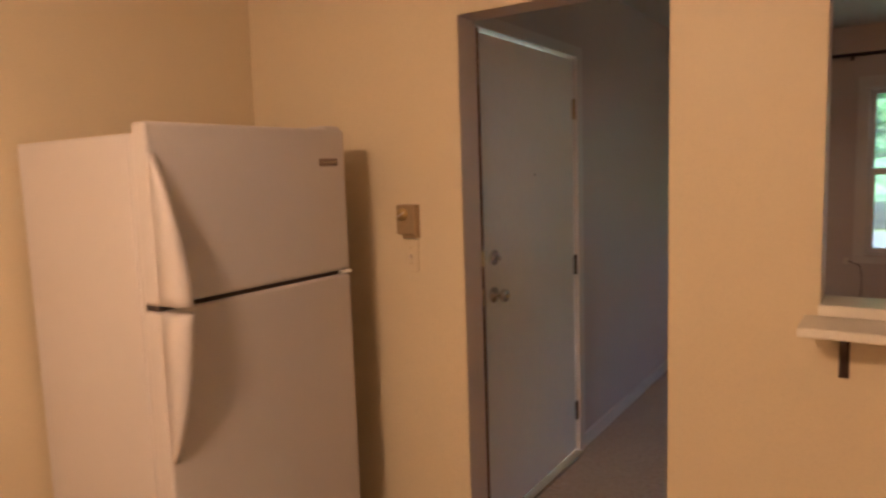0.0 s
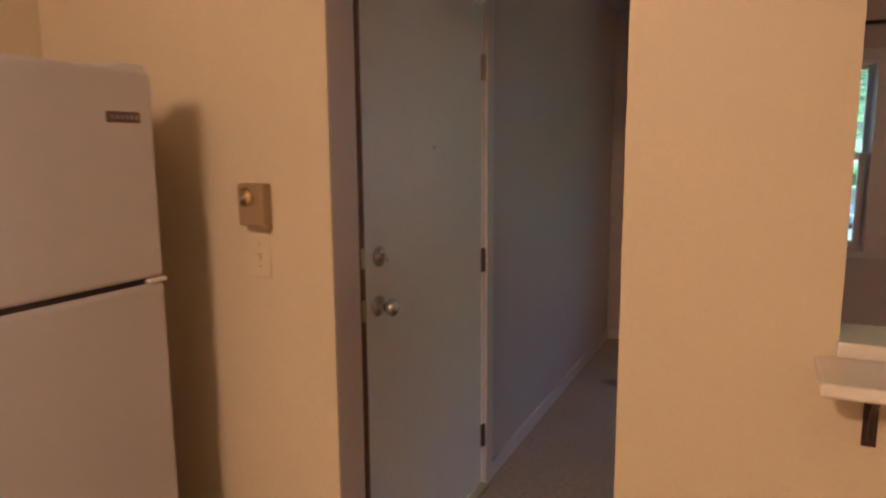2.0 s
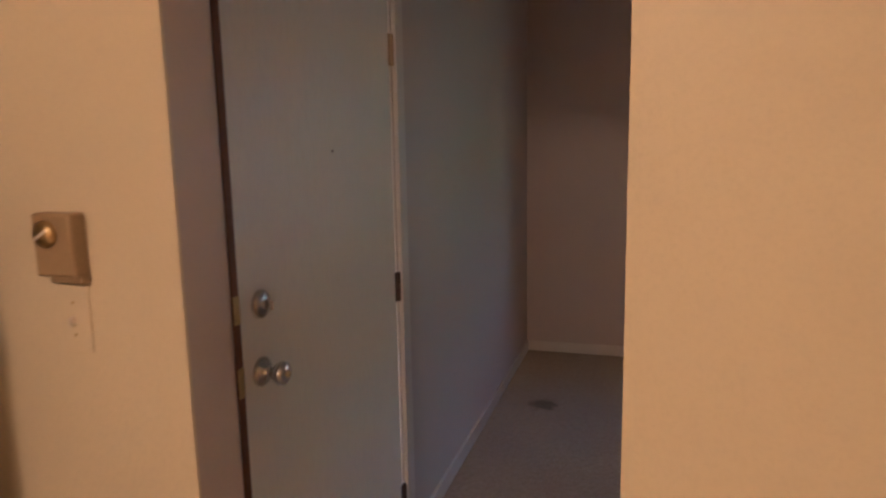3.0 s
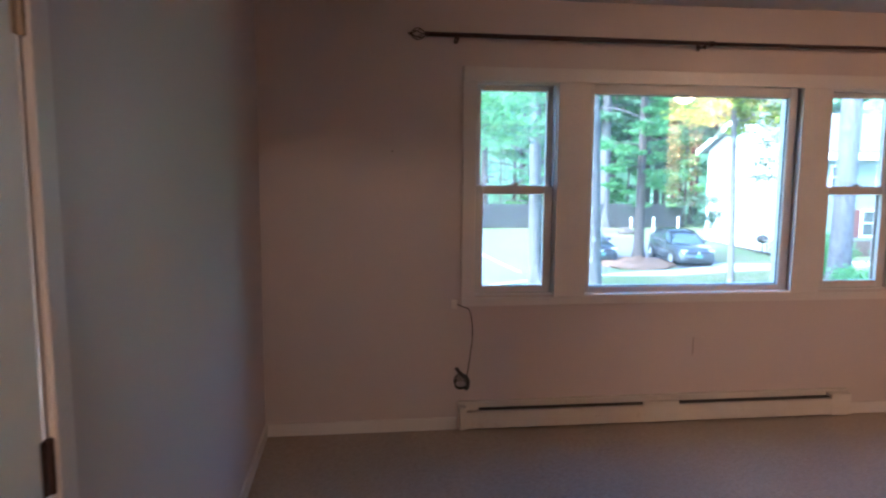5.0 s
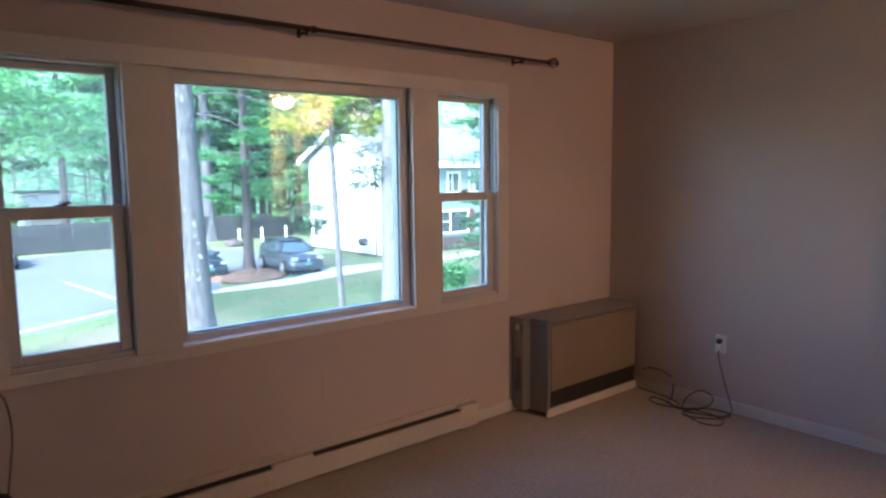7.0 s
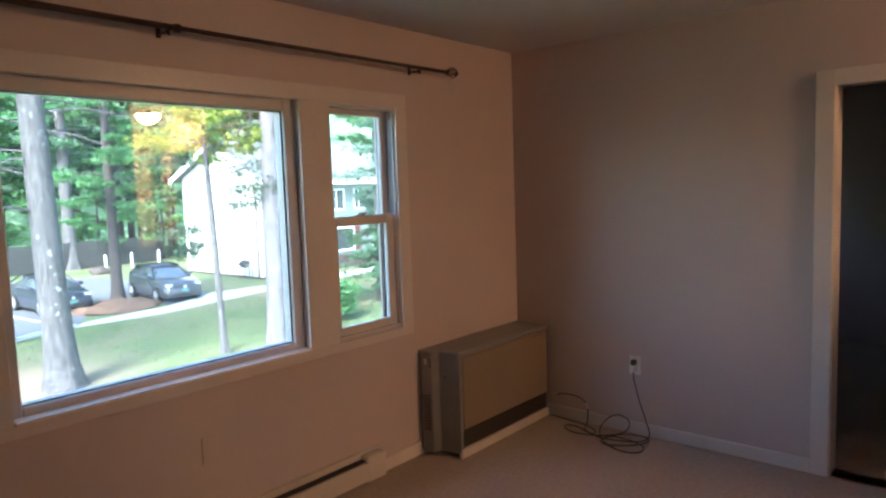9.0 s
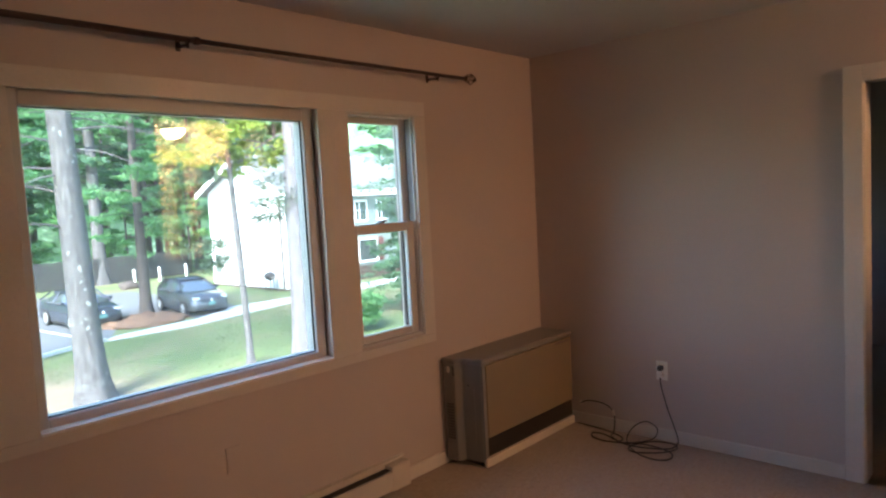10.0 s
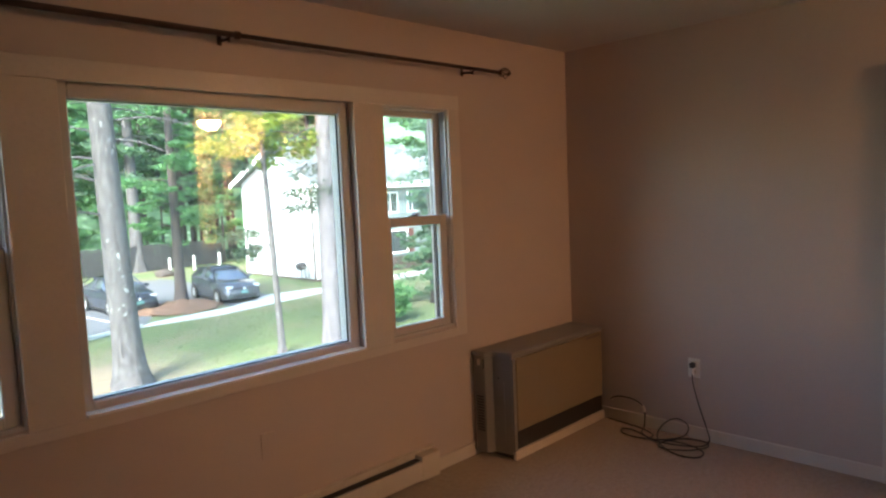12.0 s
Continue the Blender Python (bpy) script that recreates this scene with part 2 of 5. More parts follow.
def ground_mat():
    m, nt, b = principled("lawn")
    slow = noise_tex(nt, 0.3, 8, 0.68)
    mid = noise_tex(nt, 9.0, 8, 0.8)
    c = ramp(nt, slow, [(0.38, (0.24, 0.19, 0.125)), (0.5, (0.13, 0.16, 0.07)), (0.7, (0.09, 0.15, 0.05))])
    c = mix(nt, c, (0.10, 0.135, 0.05), ramp(nt, mid, [(0.44, (0, 0, 0)), (0.62, (0.8, 0.8, 0.8))]))
    # worn earth round the foot of the big pine
    tc = nt.nodes.new("ShaderNodeTexCoord")
    ds = nt.nodes.new("ShaderNodeVectorMath")
    ds.operation = "DISTANCE"
    ds.inputs[1].default_value = (6.0, 15.6, -2.93)
    nt.links.new(tc.outputs["Object"], ds.inputs[0])
    wob = nt.nodes.new("ShaderNodeMath")
    wob.operation = "MULTIPLY_ADD"
    wob.inputs[1].default_value = 3.0
    nt.links.new(noise_tex(nt, 1.1, 6, 0.7), wob.inputs[0])
    nt.links.new(ds.outputs["Value"], wob.inputs[2])
    span = nt.nodes.new("ShaderNodeMapRange")
    span.inputs["From Min"].default_value = 3.4
    span.inputs["From Max"].default_value = 5.6
    nt.links.new(wob.outputs[0], span.inputs["Value"])
    c = mix(nt, c, (0.22, 0.17, 0.12), ramp(nt, span.outputs[0], [(0.0, (0.9, 0.9, 0.9)), (1.0, (0, 0, 0))]))
    nt.links.new(c, b.inputs["Base Color"])
    b.inputs["Roughness"].default_value = 0.95
    bump(nt, b, mid, 0.8, 0.05)
    return m


M_GRASS = ground_mat()
M_ASPH = surface("asphalt", (0.115, 0.12, 0.132), 0.8, 0.18, 0.5, 30, 0.3, stain=(0.13, 0.135, 0.15))


def forest_mat():
    """Far woods: dark gaps, leaf masses, bright holes and thin trunks, all painted and faintly glowing."""
    m, nt, b = principled("glowing_far_woods")
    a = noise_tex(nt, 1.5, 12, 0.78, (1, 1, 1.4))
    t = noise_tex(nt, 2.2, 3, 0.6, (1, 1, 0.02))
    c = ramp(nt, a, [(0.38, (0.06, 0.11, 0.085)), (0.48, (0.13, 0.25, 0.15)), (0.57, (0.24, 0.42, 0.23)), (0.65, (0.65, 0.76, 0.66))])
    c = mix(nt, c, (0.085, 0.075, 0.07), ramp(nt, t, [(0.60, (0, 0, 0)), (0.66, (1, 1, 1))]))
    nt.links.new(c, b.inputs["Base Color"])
    # emission stands in for the daylight that nearer trees block
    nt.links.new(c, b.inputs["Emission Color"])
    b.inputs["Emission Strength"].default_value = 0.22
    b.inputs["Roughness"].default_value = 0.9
    return m


M_FOREST = forest_mat()


# ---- building helpers ----
def box(bm, x0, y0, z0, x1, y1, z1, bevel=0.0, seg=1):
    r = bmesh.ops.create_cube(bm, size=1.0, matrix=Matrix.Translation(((x0 + x1) / 2, (y0 + y1) / 2, (z0 + z1) / 2))
                              @ Matrix.Diagonal((abs(x1 - x0), abs(y1 - y0), abs(z1 - z0), 1)))
    if bevel:
        es = list({e for v in r["verts"] for e in v.link_edges})
        bmesh.ops.bevel(bm, geom=es, offset=bevel, segments=seg, affect="EDGES", profile=0.5)
    return bm


def cube(x0, y0, z0, x1, y1, z1, bevel=0.0, seg=1):
    return box(bmesh.new(), x0, y0, z0, x1, y1, z1, bevel, seg)


def lathe(bm, profile, m=None, n=24):
    """Turn (radius, height) round the z axis; m places it."""
    m = m or Matrix()
    rings = []
    for r, h in profile:
        rings.append([bm.verts.new(m @ Vector((max(r, 1e-4) * math.cos(2 * math.pi * i / n), max(r, 1e-4) * math.sin(2 * math.pi * i / n), h))) for i in range(n)])
    for a, b in zip(rings, rings[1:]):
        for i in range(n):
            bm.faces.new((a[i], a[(i + 1) % n], b[(i + 1) % n], b[i]))
    bm.faces.new(list(reversed(rings[0])))
    bm.faces.new(rings[-1])
    return bm


def smooth_path(pts, n=8):
    """Catmull-Rom through the points."""
    p = [Vector(q) for q in pts]
    p = [p[0] * 2 - p[1]] + p + [p[-1] * 2 - p[-2]]
    out = []
    for i in range(1, len(p) - 2):
        for k in range(n):
            t = k / n
            out.append(0.5 * (2 * p[i] + (p[i + 1] - p[i - 1]) * t + (2 * p[i - 1] - 5 * p[i] + 4 * p[i + 1] - p[i + 2]) * t * t
                              + (3 * p[i] - p[i - 1] - 3 * p[i + 1] + p[i + 2]) * t ** 3))
    out.append(p[-2])
    return out


def tube(bm, pts, radii, n=8):
    """A tube along points with a radius at each."""
    pts = [Vector(p) for p in pts]
    if not isinstance(radii, (list, tuple)):
        radii = [radii] * len(pts)
    rings, side = [], None
    for i, p in enumerate(pts):
        d = (pts[min(i + 1, len(pts) - 1)] - pts[max(i - 1, 0)]).normalized()
        if side is None:
            side = d.cross(Vector((0, 0, 1)) if abs(d.z) < 0.9 else Vector((1, 0, 0))).normalized()
        side = (side - d * side.dot(d)).normalized()
        up = d.cross(side)
        rings.append([bm.verts.new(p + (side * math.cos(2 * math.pi * k / n) + up * math.sin(2 * math.pi * k / n)) * radii[i]) for k in range(n)])
    for a, b in zip(rings, rings[1:]):
        for k in range(n):
            bm.faces.new((a[k], a[(k + 1) % n], b[(k + 1) % n], b[k]))
    bm.faces.new(list(reversed(rings[0])))
    bm.faces.new(rings[-1])
    return bm


def link(name, bm, material, smooth=False):
    me = bpy.data.meshes.new(name)
    bmesh.ops.recalc_face_normals(bm, faces=bm.faces)
    bm.to_mesh(me)
    bm.free()
    me.materials.append(material)
    if smooth:
        for p in me.polygons:
            p.use_smooth = True
    return new(name, me)


def part(name, bm, material, parent, label="", smooth=False):
    ob = link(name, bm, material, smooth)
    ob.parent = parent
    if label:
        tagged(ob, label)
    return ob


def thing(name, label, category, at=(0, 0, 0), turn=0, group="", kind=""):
    ob = new(name)
    ob.empty_display_size = 0.1
    ob.matrix_world = pose(*at, 0, 0, turn)
    return tagged(ob, label, category, group, kind)


def structure(name, bm, material, label, category, smooth=False):
    return tagged(link(name, bm, material, smooth), label, category, kind="structure")


def holed(axis, p0, p1, a0, a1, z0, z1, holes):
    """A wall p0..p1 thick along x ('y' wall runs along x), with rectangular holes (a0, a1, z0, z1)."""
    bm = bmesh.new()
    cuts = sorted({a0, a1, *[h[0] for h in holes], *[h[1] for h in holes]})
    for s, e in zip(cuts, cuts[1:]):
        inside = sorted([h for h in holes if h[0] <= s + 1e-6 and h[1] >= e - 1e-6], key=lambda h: h[2])
        z = z0
        for h in inside + [(0, 0, z1, z1)]:
            if h[2] - z > 1e-4:
                if axis == "y":
                    box(bm, s, p0, z, e, p1, h[2])
                else:
                    box(bm, p0, s, z, p1, e, h[2])
            z = h[3]
    return bm

# ---- the rooms ----
H = 2.44
structure("floor_living", cube(-0.12, -3.66, -0.2, 5.05, 0.0, 0.0), M_CARPET, "brown-beige cut pile carpet, slightly worn", "floor")
structure("floor_kitchen", cube(-1.12, -7.3, -0.2, 5.05, -3.66, -0.004), M_VINYL, "tan sheet vinyl kitchen floor", "floor")
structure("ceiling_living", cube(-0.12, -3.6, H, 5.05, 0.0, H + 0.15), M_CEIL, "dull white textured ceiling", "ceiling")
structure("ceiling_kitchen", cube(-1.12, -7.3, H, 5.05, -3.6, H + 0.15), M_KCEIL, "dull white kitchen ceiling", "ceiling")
WIN = [(1.18, 1.655, 0.79, 2.0), (1.83, 3.13, 0.775, 2.01), (3.305, 3.78, 0.79, 2.0)]
structure("wall_north", holed("y", 0.0, 0.16, -0.12, 5.05, -0.2, H + 0.15, WIN), M_WALL, "pinkish beige painted wall around the triple window", "wall")
structure("wall_west", holed("x", -0.12, 0.0, -3.6, 0.0, -0.2, H + 0.15, [(-3.505, -2.555, 0.0, 2.045)]), M_WALL, "pinkish beige painted wall beside the entry door", "wall")
structure("wall_east", holed("x", 4.925, 5.045, -7.3, 0.0, -0.2, H + 0.15, [(-2.74, -1.93, 0.0, 1.995)]), M_WALL, "pinkish beige painted wall with an open doorway", "wall")
# openings past x = 4 are unseen, shaped for the nook lamp's light and reflection
PART_HOLES = [(0.06, 0.787, 0.0, 2.04), (1.19, 2.3, 1.084, 2.04), (4.06, 4.28, 1.08, 2.0), (4.06, 4.28, 2.0, H + 0.001), (4.28, 4.32, 2.0, H + 0.001), (4.32, 4.5, 1.08, 2.0), (4.32, 4.5, 2.0, H + 0.001), (4.5, 4.83, 2.0, H + 0.001)]
structure("wall_partition_kitchen_side", holed("y", -3.725, -3.718, -1.0, 4.925, -0.2, H + 0.001, PART_HOLES), M_KWALL, "cream painted kitchen face of the partition wall", "wall")
structure("wall_partition", holed("y", -3.718, -3.6, -1.0, 4.925, -0.2, H + 0.001, PART_HOLES), M_WALL, "painted partition wall with a doorway and a pass-through", "wall")
structure("wall_kitchen_west", cube(-1.12, -7.3, -0.2, -1.0, -3.6, H + 0.15), M_KWALL, "cream kitchen wall behind the refrigerator", "wall")
structure("wall_kitchen_south", cube(-1.12, -7.42, -0.2, 5.045, -7.3, H + 0.15), M_KWALL, "plain cream kitchen wall", "wall")

# unseen wall, added to block the nook lamp's light from the kitchen
structure("wall_nook_light_block", cube(3.3, -7.3, -0.2, 3.42, -3.725, H), M_KWALL, "unseen cream wall added to keep nook light out of the kitchen", "wall")
# added near the nook lamp so its lit face brightens the window reflection
structure("wall_dining_south", cube(3.42, -5.05, -0.2, 4.925, -4.93, H), M_KWALL, "cream wall added close behind the nook lamp to brighten its reflection", "wall")
structure("wall_lower_storey", cube(-1.12, -7.42, -3.1, 5.045, 0.16, -0.2), M_SIDING2, "grey siding of the storey below", "wall")
structure("roof", cube(-1.5, -7.8, H + 0.15, 8.6, 0.5, H + 0.35), M_SHINGLE, "shallow grey shingle roof", "roof")

# dark room beyond the east doorway
structure("floor_bedroom", cube(5.045, -4.3, -0.2, 8.2, -0.4, 0.0), M_CARPET, "brown-beige carpet in the dark side room", "floor")
structure("ceiling_bedroom", cube(5.045, -4.3, H, 8.2, -0.4, H + 0.1), M_CEIL, "dull ceiling of the dark side room", "ceiling")
# small unseen opening, added to let dim daylight into the side room
structure("wall_bedroom_north", holed("y", -0.4, -0.28, 5.045, 8.3, -0.2, H + 0.1, [(7.2, 7.6, 1.1, 1.6)]), M_WALL, "plain wall of the dark side room", "wall")
structure("wall_bedroom_south", cube(5.045, -4.42, -0.2, 8.3, -4.3, H + 0.1), M_WALL, "plain wall of the dark side room", "wall")
structure("wall_bedroom_east", cube(8.2, -4.3, -0.2, 8.3, -0.4, H + 0.1), M_WALL, "plain wall of the dark side room", "wall")

# baseboards
def baseboard(name, x0, y0, x1, y1):
    bm = cube(min(x0, x1), min(y0, y1), 0.0, max(x0, x1), max(y0, y1), 0.075, 0.004, 2)
    structure(name, bm, M_TRIM, "off-white painted wooden baseboard", "baseboard")

baseboard("baseboard_1", 0.0, -2.475, 0.013, -0.013)
baseboard("baseboard_2", 0.0, -0.013, 1.09, 0.0)
baseboard("baseboard_3", 3.56, -0.013, 4.925, 0.0)
baseboard("baseboard_4", 4.912, -0.013, 4.925, -1.84)
baseboard("baseboard_5", 4.912, -2.83, 4.925, -3.6)
baseboard("baseboard_6", 0.8, -3.6, 3.99, -3.587)

# ---- triple window ----
def window_casing():
    t = thing("window_casing", "off-white painted flat casing around the triple window", "window casing", kind="structure")
    for n, b in (("head_board", (1.11, 1.998, 3.86, 2.075)), ("apron_board", (1.11, 0.735, 3.86, 0.782)),
                 ("side_board", (1.11, 0.782, 1.185, 1.998)), ("side_board", (3.775, 0.782, 3.86, 1.998)),
                 ("mullion_board", (1.65, 0.782, 1.835, 1.998)), ("mullion_board", (3.125, 0.782, 3.31, 1.998))):
        part(n, cube(b[0], -0.02, b[1], b[2], 0.0, b[3], 0.003, 2), M_TRIM, t)
    return t

window_casing()

def ring(bm, x0, z0, x1, z1, y0, y1, l, r, b, tp, bevel=0.003):
    """A four-sided frame with its own side, bottom and top widths."""
    box(bm, x0, y0, z0, x0 + l, y1, z1, bevel)
    box(bm, x1 - r, y0, z0, x1, y1, z1, bevel)
    box(bm, x0 + l, y0, z0, x1 - r, y1, z0 + b, bevel)
    box(bm, x0 + l, y0, z1 - tp, x1 - r, y1, z1, bevel)
    return bm

def picture_window():
    t = thing("window_1", "large fixed picture window in a pale frame", "window", kind="structure")
    part("window_frame", ring(bmesh.new(), 1.832, 0.777, 3.128, 2.008, 0.03, 0.115, 0.046, 0.058, 0.05, 0.064, 0.005), M_SASH, t)
    part("glazing_bead", ring(bmesh.new(), 1.874, 0.823, 3.074, 1.948, 0.048, 0.060, 0.008, 0.008, 0.008, 0.008, 0.002), M_GASKET, t)
    part("window_sill", cube(1.838, -0.030, 0.7835, 3.122, 0.029, 0.796, 0.003, 2), M_STOOL, t, "glossy white inner sill")
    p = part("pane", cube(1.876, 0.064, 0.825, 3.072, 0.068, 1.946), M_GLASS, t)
    p.visible_shadow = False
    return t

picture_window()

def hung_window(name, x0, x1):
    t = thing(name, "narrow double-hung window with two pale sashes", "window", kind="structure")
    z0, z1 = 0.792, 1.998
    jamb = bmesh.new()
    box(jamb, x0, -0.0, z0, x0 + 0.012, 0.12, z1)
    box(jamb, x1 - 0.012, 0.0, z0, x1, 0.12, z1)
    box(jamb, x0 + 0.012, 0.0, z1 - 0.012, x1 - 0.012, 0.12, z1)
    box(jamb, x0 + 0.012, 0.0, z0, x1 - 0.012, 0.13, z0 + 0.012)
    box(jamb, x1 - 0.024, 0.052, z0 + 0.012, x1 - 0.012, 0.060, z1 - 0.012)
    box(jamb, x0 + 0.012, 0.052, z0 + 0.012, x0 + 0.024, 0.060, z1 - 0.012)
    part("window_frame", jamb, M_SASH, t)
    for xa, xb in ((x0 + 0.0118, x0 + 0.0135), (x1 - 0.0135, x1 - 0.0118)):
        part("sash_channel", cube(xa, 0.012, 1.426, xb, 0.051, z1 - 0.013), M_TRACK, t, "dark grey sash channel")
        part("sash_channel", cube(xa, 0.094, z0 + 0.013, xb, 0.099, z1 - 0.013), M_TRACK, t, "dark grey sash channel")
    up = part("upper_sash", ring(bmesh.new(), x0 + 0.013, 1.378, x1 - 0.013, z1 - 0.013, 0.062, 0.092, 0.03, 0.034, 0.045, 0.032, 0.004), M_SASH, t)
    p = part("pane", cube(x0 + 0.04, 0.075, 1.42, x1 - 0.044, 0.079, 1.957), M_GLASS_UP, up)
    p.visible_shadow = False
    low = part("lower_sash", ring(bmesh.new(), x0 + 0.013, z0 + 0.013, x1 - 0.013, 1.424, 0.018, 0.050, 0.04, 0.052, 0.042, 0.05, 0.004), M_SASH, t)
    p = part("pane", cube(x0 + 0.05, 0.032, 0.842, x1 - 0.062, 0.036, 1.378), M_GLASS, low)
    p.visible_shadow = False
    xm = (x0 + x1) / 2
    lock = lathe(bmesh.new(), [(0.018, 0), (0.018, 0.008), (0.012, 0.014), (0.004, 0.016)], Matrix.Translation((xm, 0.036, 1.424)), 14)
    box(lock, xm - 0.035, 0.026, 1.424, xm + 0.02, 0.046, 1.430, 0.002)
    box(lock, xm - 0.004, 0.018, 1.432, xm + 0.03, 0.028, 1.442, 0.002)
    part("sash_lock", lock, M_BADGE, t, "small bronze cam lock")
    tr = bmesh.new()
    box(tr, x0 + 0.012, 0.1, z0 + 0.012, x0 + 0.022, 0.118, z1 - 0.012)
    box(tr, x1 - 0.026, 0.1, z0 + 0.012, x1 - 0.012, 0.118, z1 - 0.012)
    part("screen_track", tr, M_IRON, t)
    return t

hung_window("window_2", 1.182, 1.653)
hung_window("window_3", 3.307, 3.778)

# ---- entry door ----
def entry_door():
    t = thing("door_1", "closed flat pale grey-green entry door", "door", (0, -2.56, 0), kind="structure")
    leaf = part("door_leaf", cube(-0.045, -0.916, 0.026, -0.002, -0.004, 2.03, 0.002, 1), M_DOOR, t)
    # rose, neck and knob, turned to face into the room
    m = Matrix.Translation((-0.002, -0.848, 0.995)) @ Matrix.Rotation(radians(90), 4, "Y")
    knob = lathe(bmesh.new(), [(0.033, 0), (0.034, 0.004), (0.030, 0.010), (0.016, 0.014), (0.011, 0.022), (0.012, 0.032), (0.022, 0.040), (0.027, 0.050), (0.026, 0.060), (0.018, 0.066), (0.008, 0.067)], m)
    k = part("door_knob", knob, M_CHROME, leaf, "round satin chrome knob", True)
    part("key_button", lathe(bmesh.new(), [(0.007, 0.066), (0.007, 0.071), (0.004, 0.072)], m, 14), M_BRASS, leaf)
    m2 = Matrix.Translation((-0.002, -0.838, 1.147)) @ Matrix.Rotation(radians(90), 4, "Y")
    part("deadbolt", lathe(bmesh.new(), [(0.032, 0), (0.033, 0.005), (0.028, 0.012), (0.014, 0.015), (0.010, 0.016)], m2), M_CHROME, leaf, "satin chrome deadbolt rose", True)
    tt = cube(0.012, -0.843, 1.135, 0.032, -0.833, 1.159, 0.003, 2)
    part("thumb_turn", tt, M_CHROME, leaf)
    m3 = Matrix.Translation((-0.004, -0.445, 1.475)) @ Matrix.Rotation(radians(90), 4, "Y")
    part("peephole", lathe(bmesh.new(), [(0.004, 0), (0.004, 0.004), (0.002, 0.005)], m3, 12), M_BADGE, leaf)
    for z, mat, lab in ((1.79, M_TAN, "brass butt hinge half painted over"), (1.008, M_IRON, "dark butt hinge"), (0.235, M_IRON, "dark butt hinge")):
        hb = bmesh.new()
        tube(hb, [(0.004, 0.004, z - 0.05), (0.004, 0.004, z + 0.05)], 0.007, 10)
        for dz in (-0.017, 0.017):
            tube(hb, [(0.004, 0.004, z + dz - 0.0012), (0.004, 0.004, z + dz + 0.0012)], 0.0078, 10)
        box(hb, -0.001, -0.018, z - 0.05, 0.0012, 0.003, z + 0.05)
        box(hb, 0.0005, 0.005, z - 0.05, 0.0030, 0.024, z + 0.05)
        part("hinge", hb, mat, t, lab)
    return t

entry_door()

def door_trim():
    t = thing("door_casing", "off-white painted casing of the entry door", "door casing", kind="structure")
    part("side_board", cube(0.0, -2.548, 0.0, 0.016, -2.478, 2.095, 0.003, 2), M_TRIM, t)
    part("head_board", cube(0.0, -3.6, 2.043, 0.016, -2.548, 2.095, 0.003, 2), M_TRIM, t)
    jb = bmesh.new()
    box(jb, -0.12, -2.556, 0.0, 0.0, -2.562 + 0.012, 2.04)
    part("side_jamb", jb, M_TRIM, t)
    part("latch_jamb", cube(-0.12, -3.504, 0.0, 0.003, -3.479, 2.044, 0.003, 2), M_BROWN, t, "dark reddish brown latch jamb strip")
    part("threshold", cube(-0.12, -3.488, 0.0, 0.035, -2.55, 0.014, 0.005, 2), M_HBEIGE, t, "pale threshold strip")
    sp = bmesh.new()
    box(sp, 0.003, -3.503, 1.125, 0.0045, -3.481, 1.185)
    box(sp, 0.003, -3.503, 0.965, 0.0045, -3.481, 1.03)
    part("strike_plate", sp, M_BRASS, t)
    return t

door_trim()

# ---- doorway to the side room ----
def side_doorway():
    t = thing("doorway_casing", "off-white painted casing of the open doorway", "door casing", kind="structure")
    part("side_board", cube(4.905, -1.928, 0.0, 4.925, -1.842, 2.07, 0.004, 2), M_TRIM, t)
    part("side_board", cube(4.905, -2.828, 0.0, 4.925, -2.742, 2.07, 0.004, 2), M_TRIM, t)
    part("head_board", cube(4.905, -2.742, 1.99, 4.925, -1.928, 2.07, 0.004, 2), M_TRIM, t)
    part("jamb", cube(4.918, -1.933, 0.0, 5.06, -1.921, 1.992, 0.002), M_TRIM, t)
    part("jamb", cube(4.918, -2.749, 0.0, 5.06, -2.737, 1.992, 0.002), M_TRIM, t)
    return t

side_doorway()

# ---- pass-through ledge ----
def ledge():
    t = thing("pass_through_ledge", "off-white painted wooden shelf ledge under the pass-through", "ledge")
    part("sill_board", cube(1.186, -3.742, 1.084, 2.304, -3.575, 1.114, 0.004, 2), M_LEDGE, t)
    part("shelf_board", cube(1.152, -3.902, 1.058, 2.34, -3.7255, 1.083, 0.006, 3), M_LEDGE, t)
    for x in (1.25, 2.2):
        bm = bmesh.new()
        box(bm, x - 0.012, -3.731, 0.918, x + 0.012, -3.7255, 1.058, 0.001)
        box(bm, x - 0.012, -3.85, 1.051, x + 0.012, -3.731, 1.058, 0.001)
        tube(bm, smooth_path([(x, -3.733, 0.93), (x, -3.752, 0.985), (x, -3.79, 1.025), (x, -3.83, 1.052)], 5), 0.006, 8)
        part("bracket", bm, M_IRON, t, "dark metal shelf bracket")
    return t

ledge()

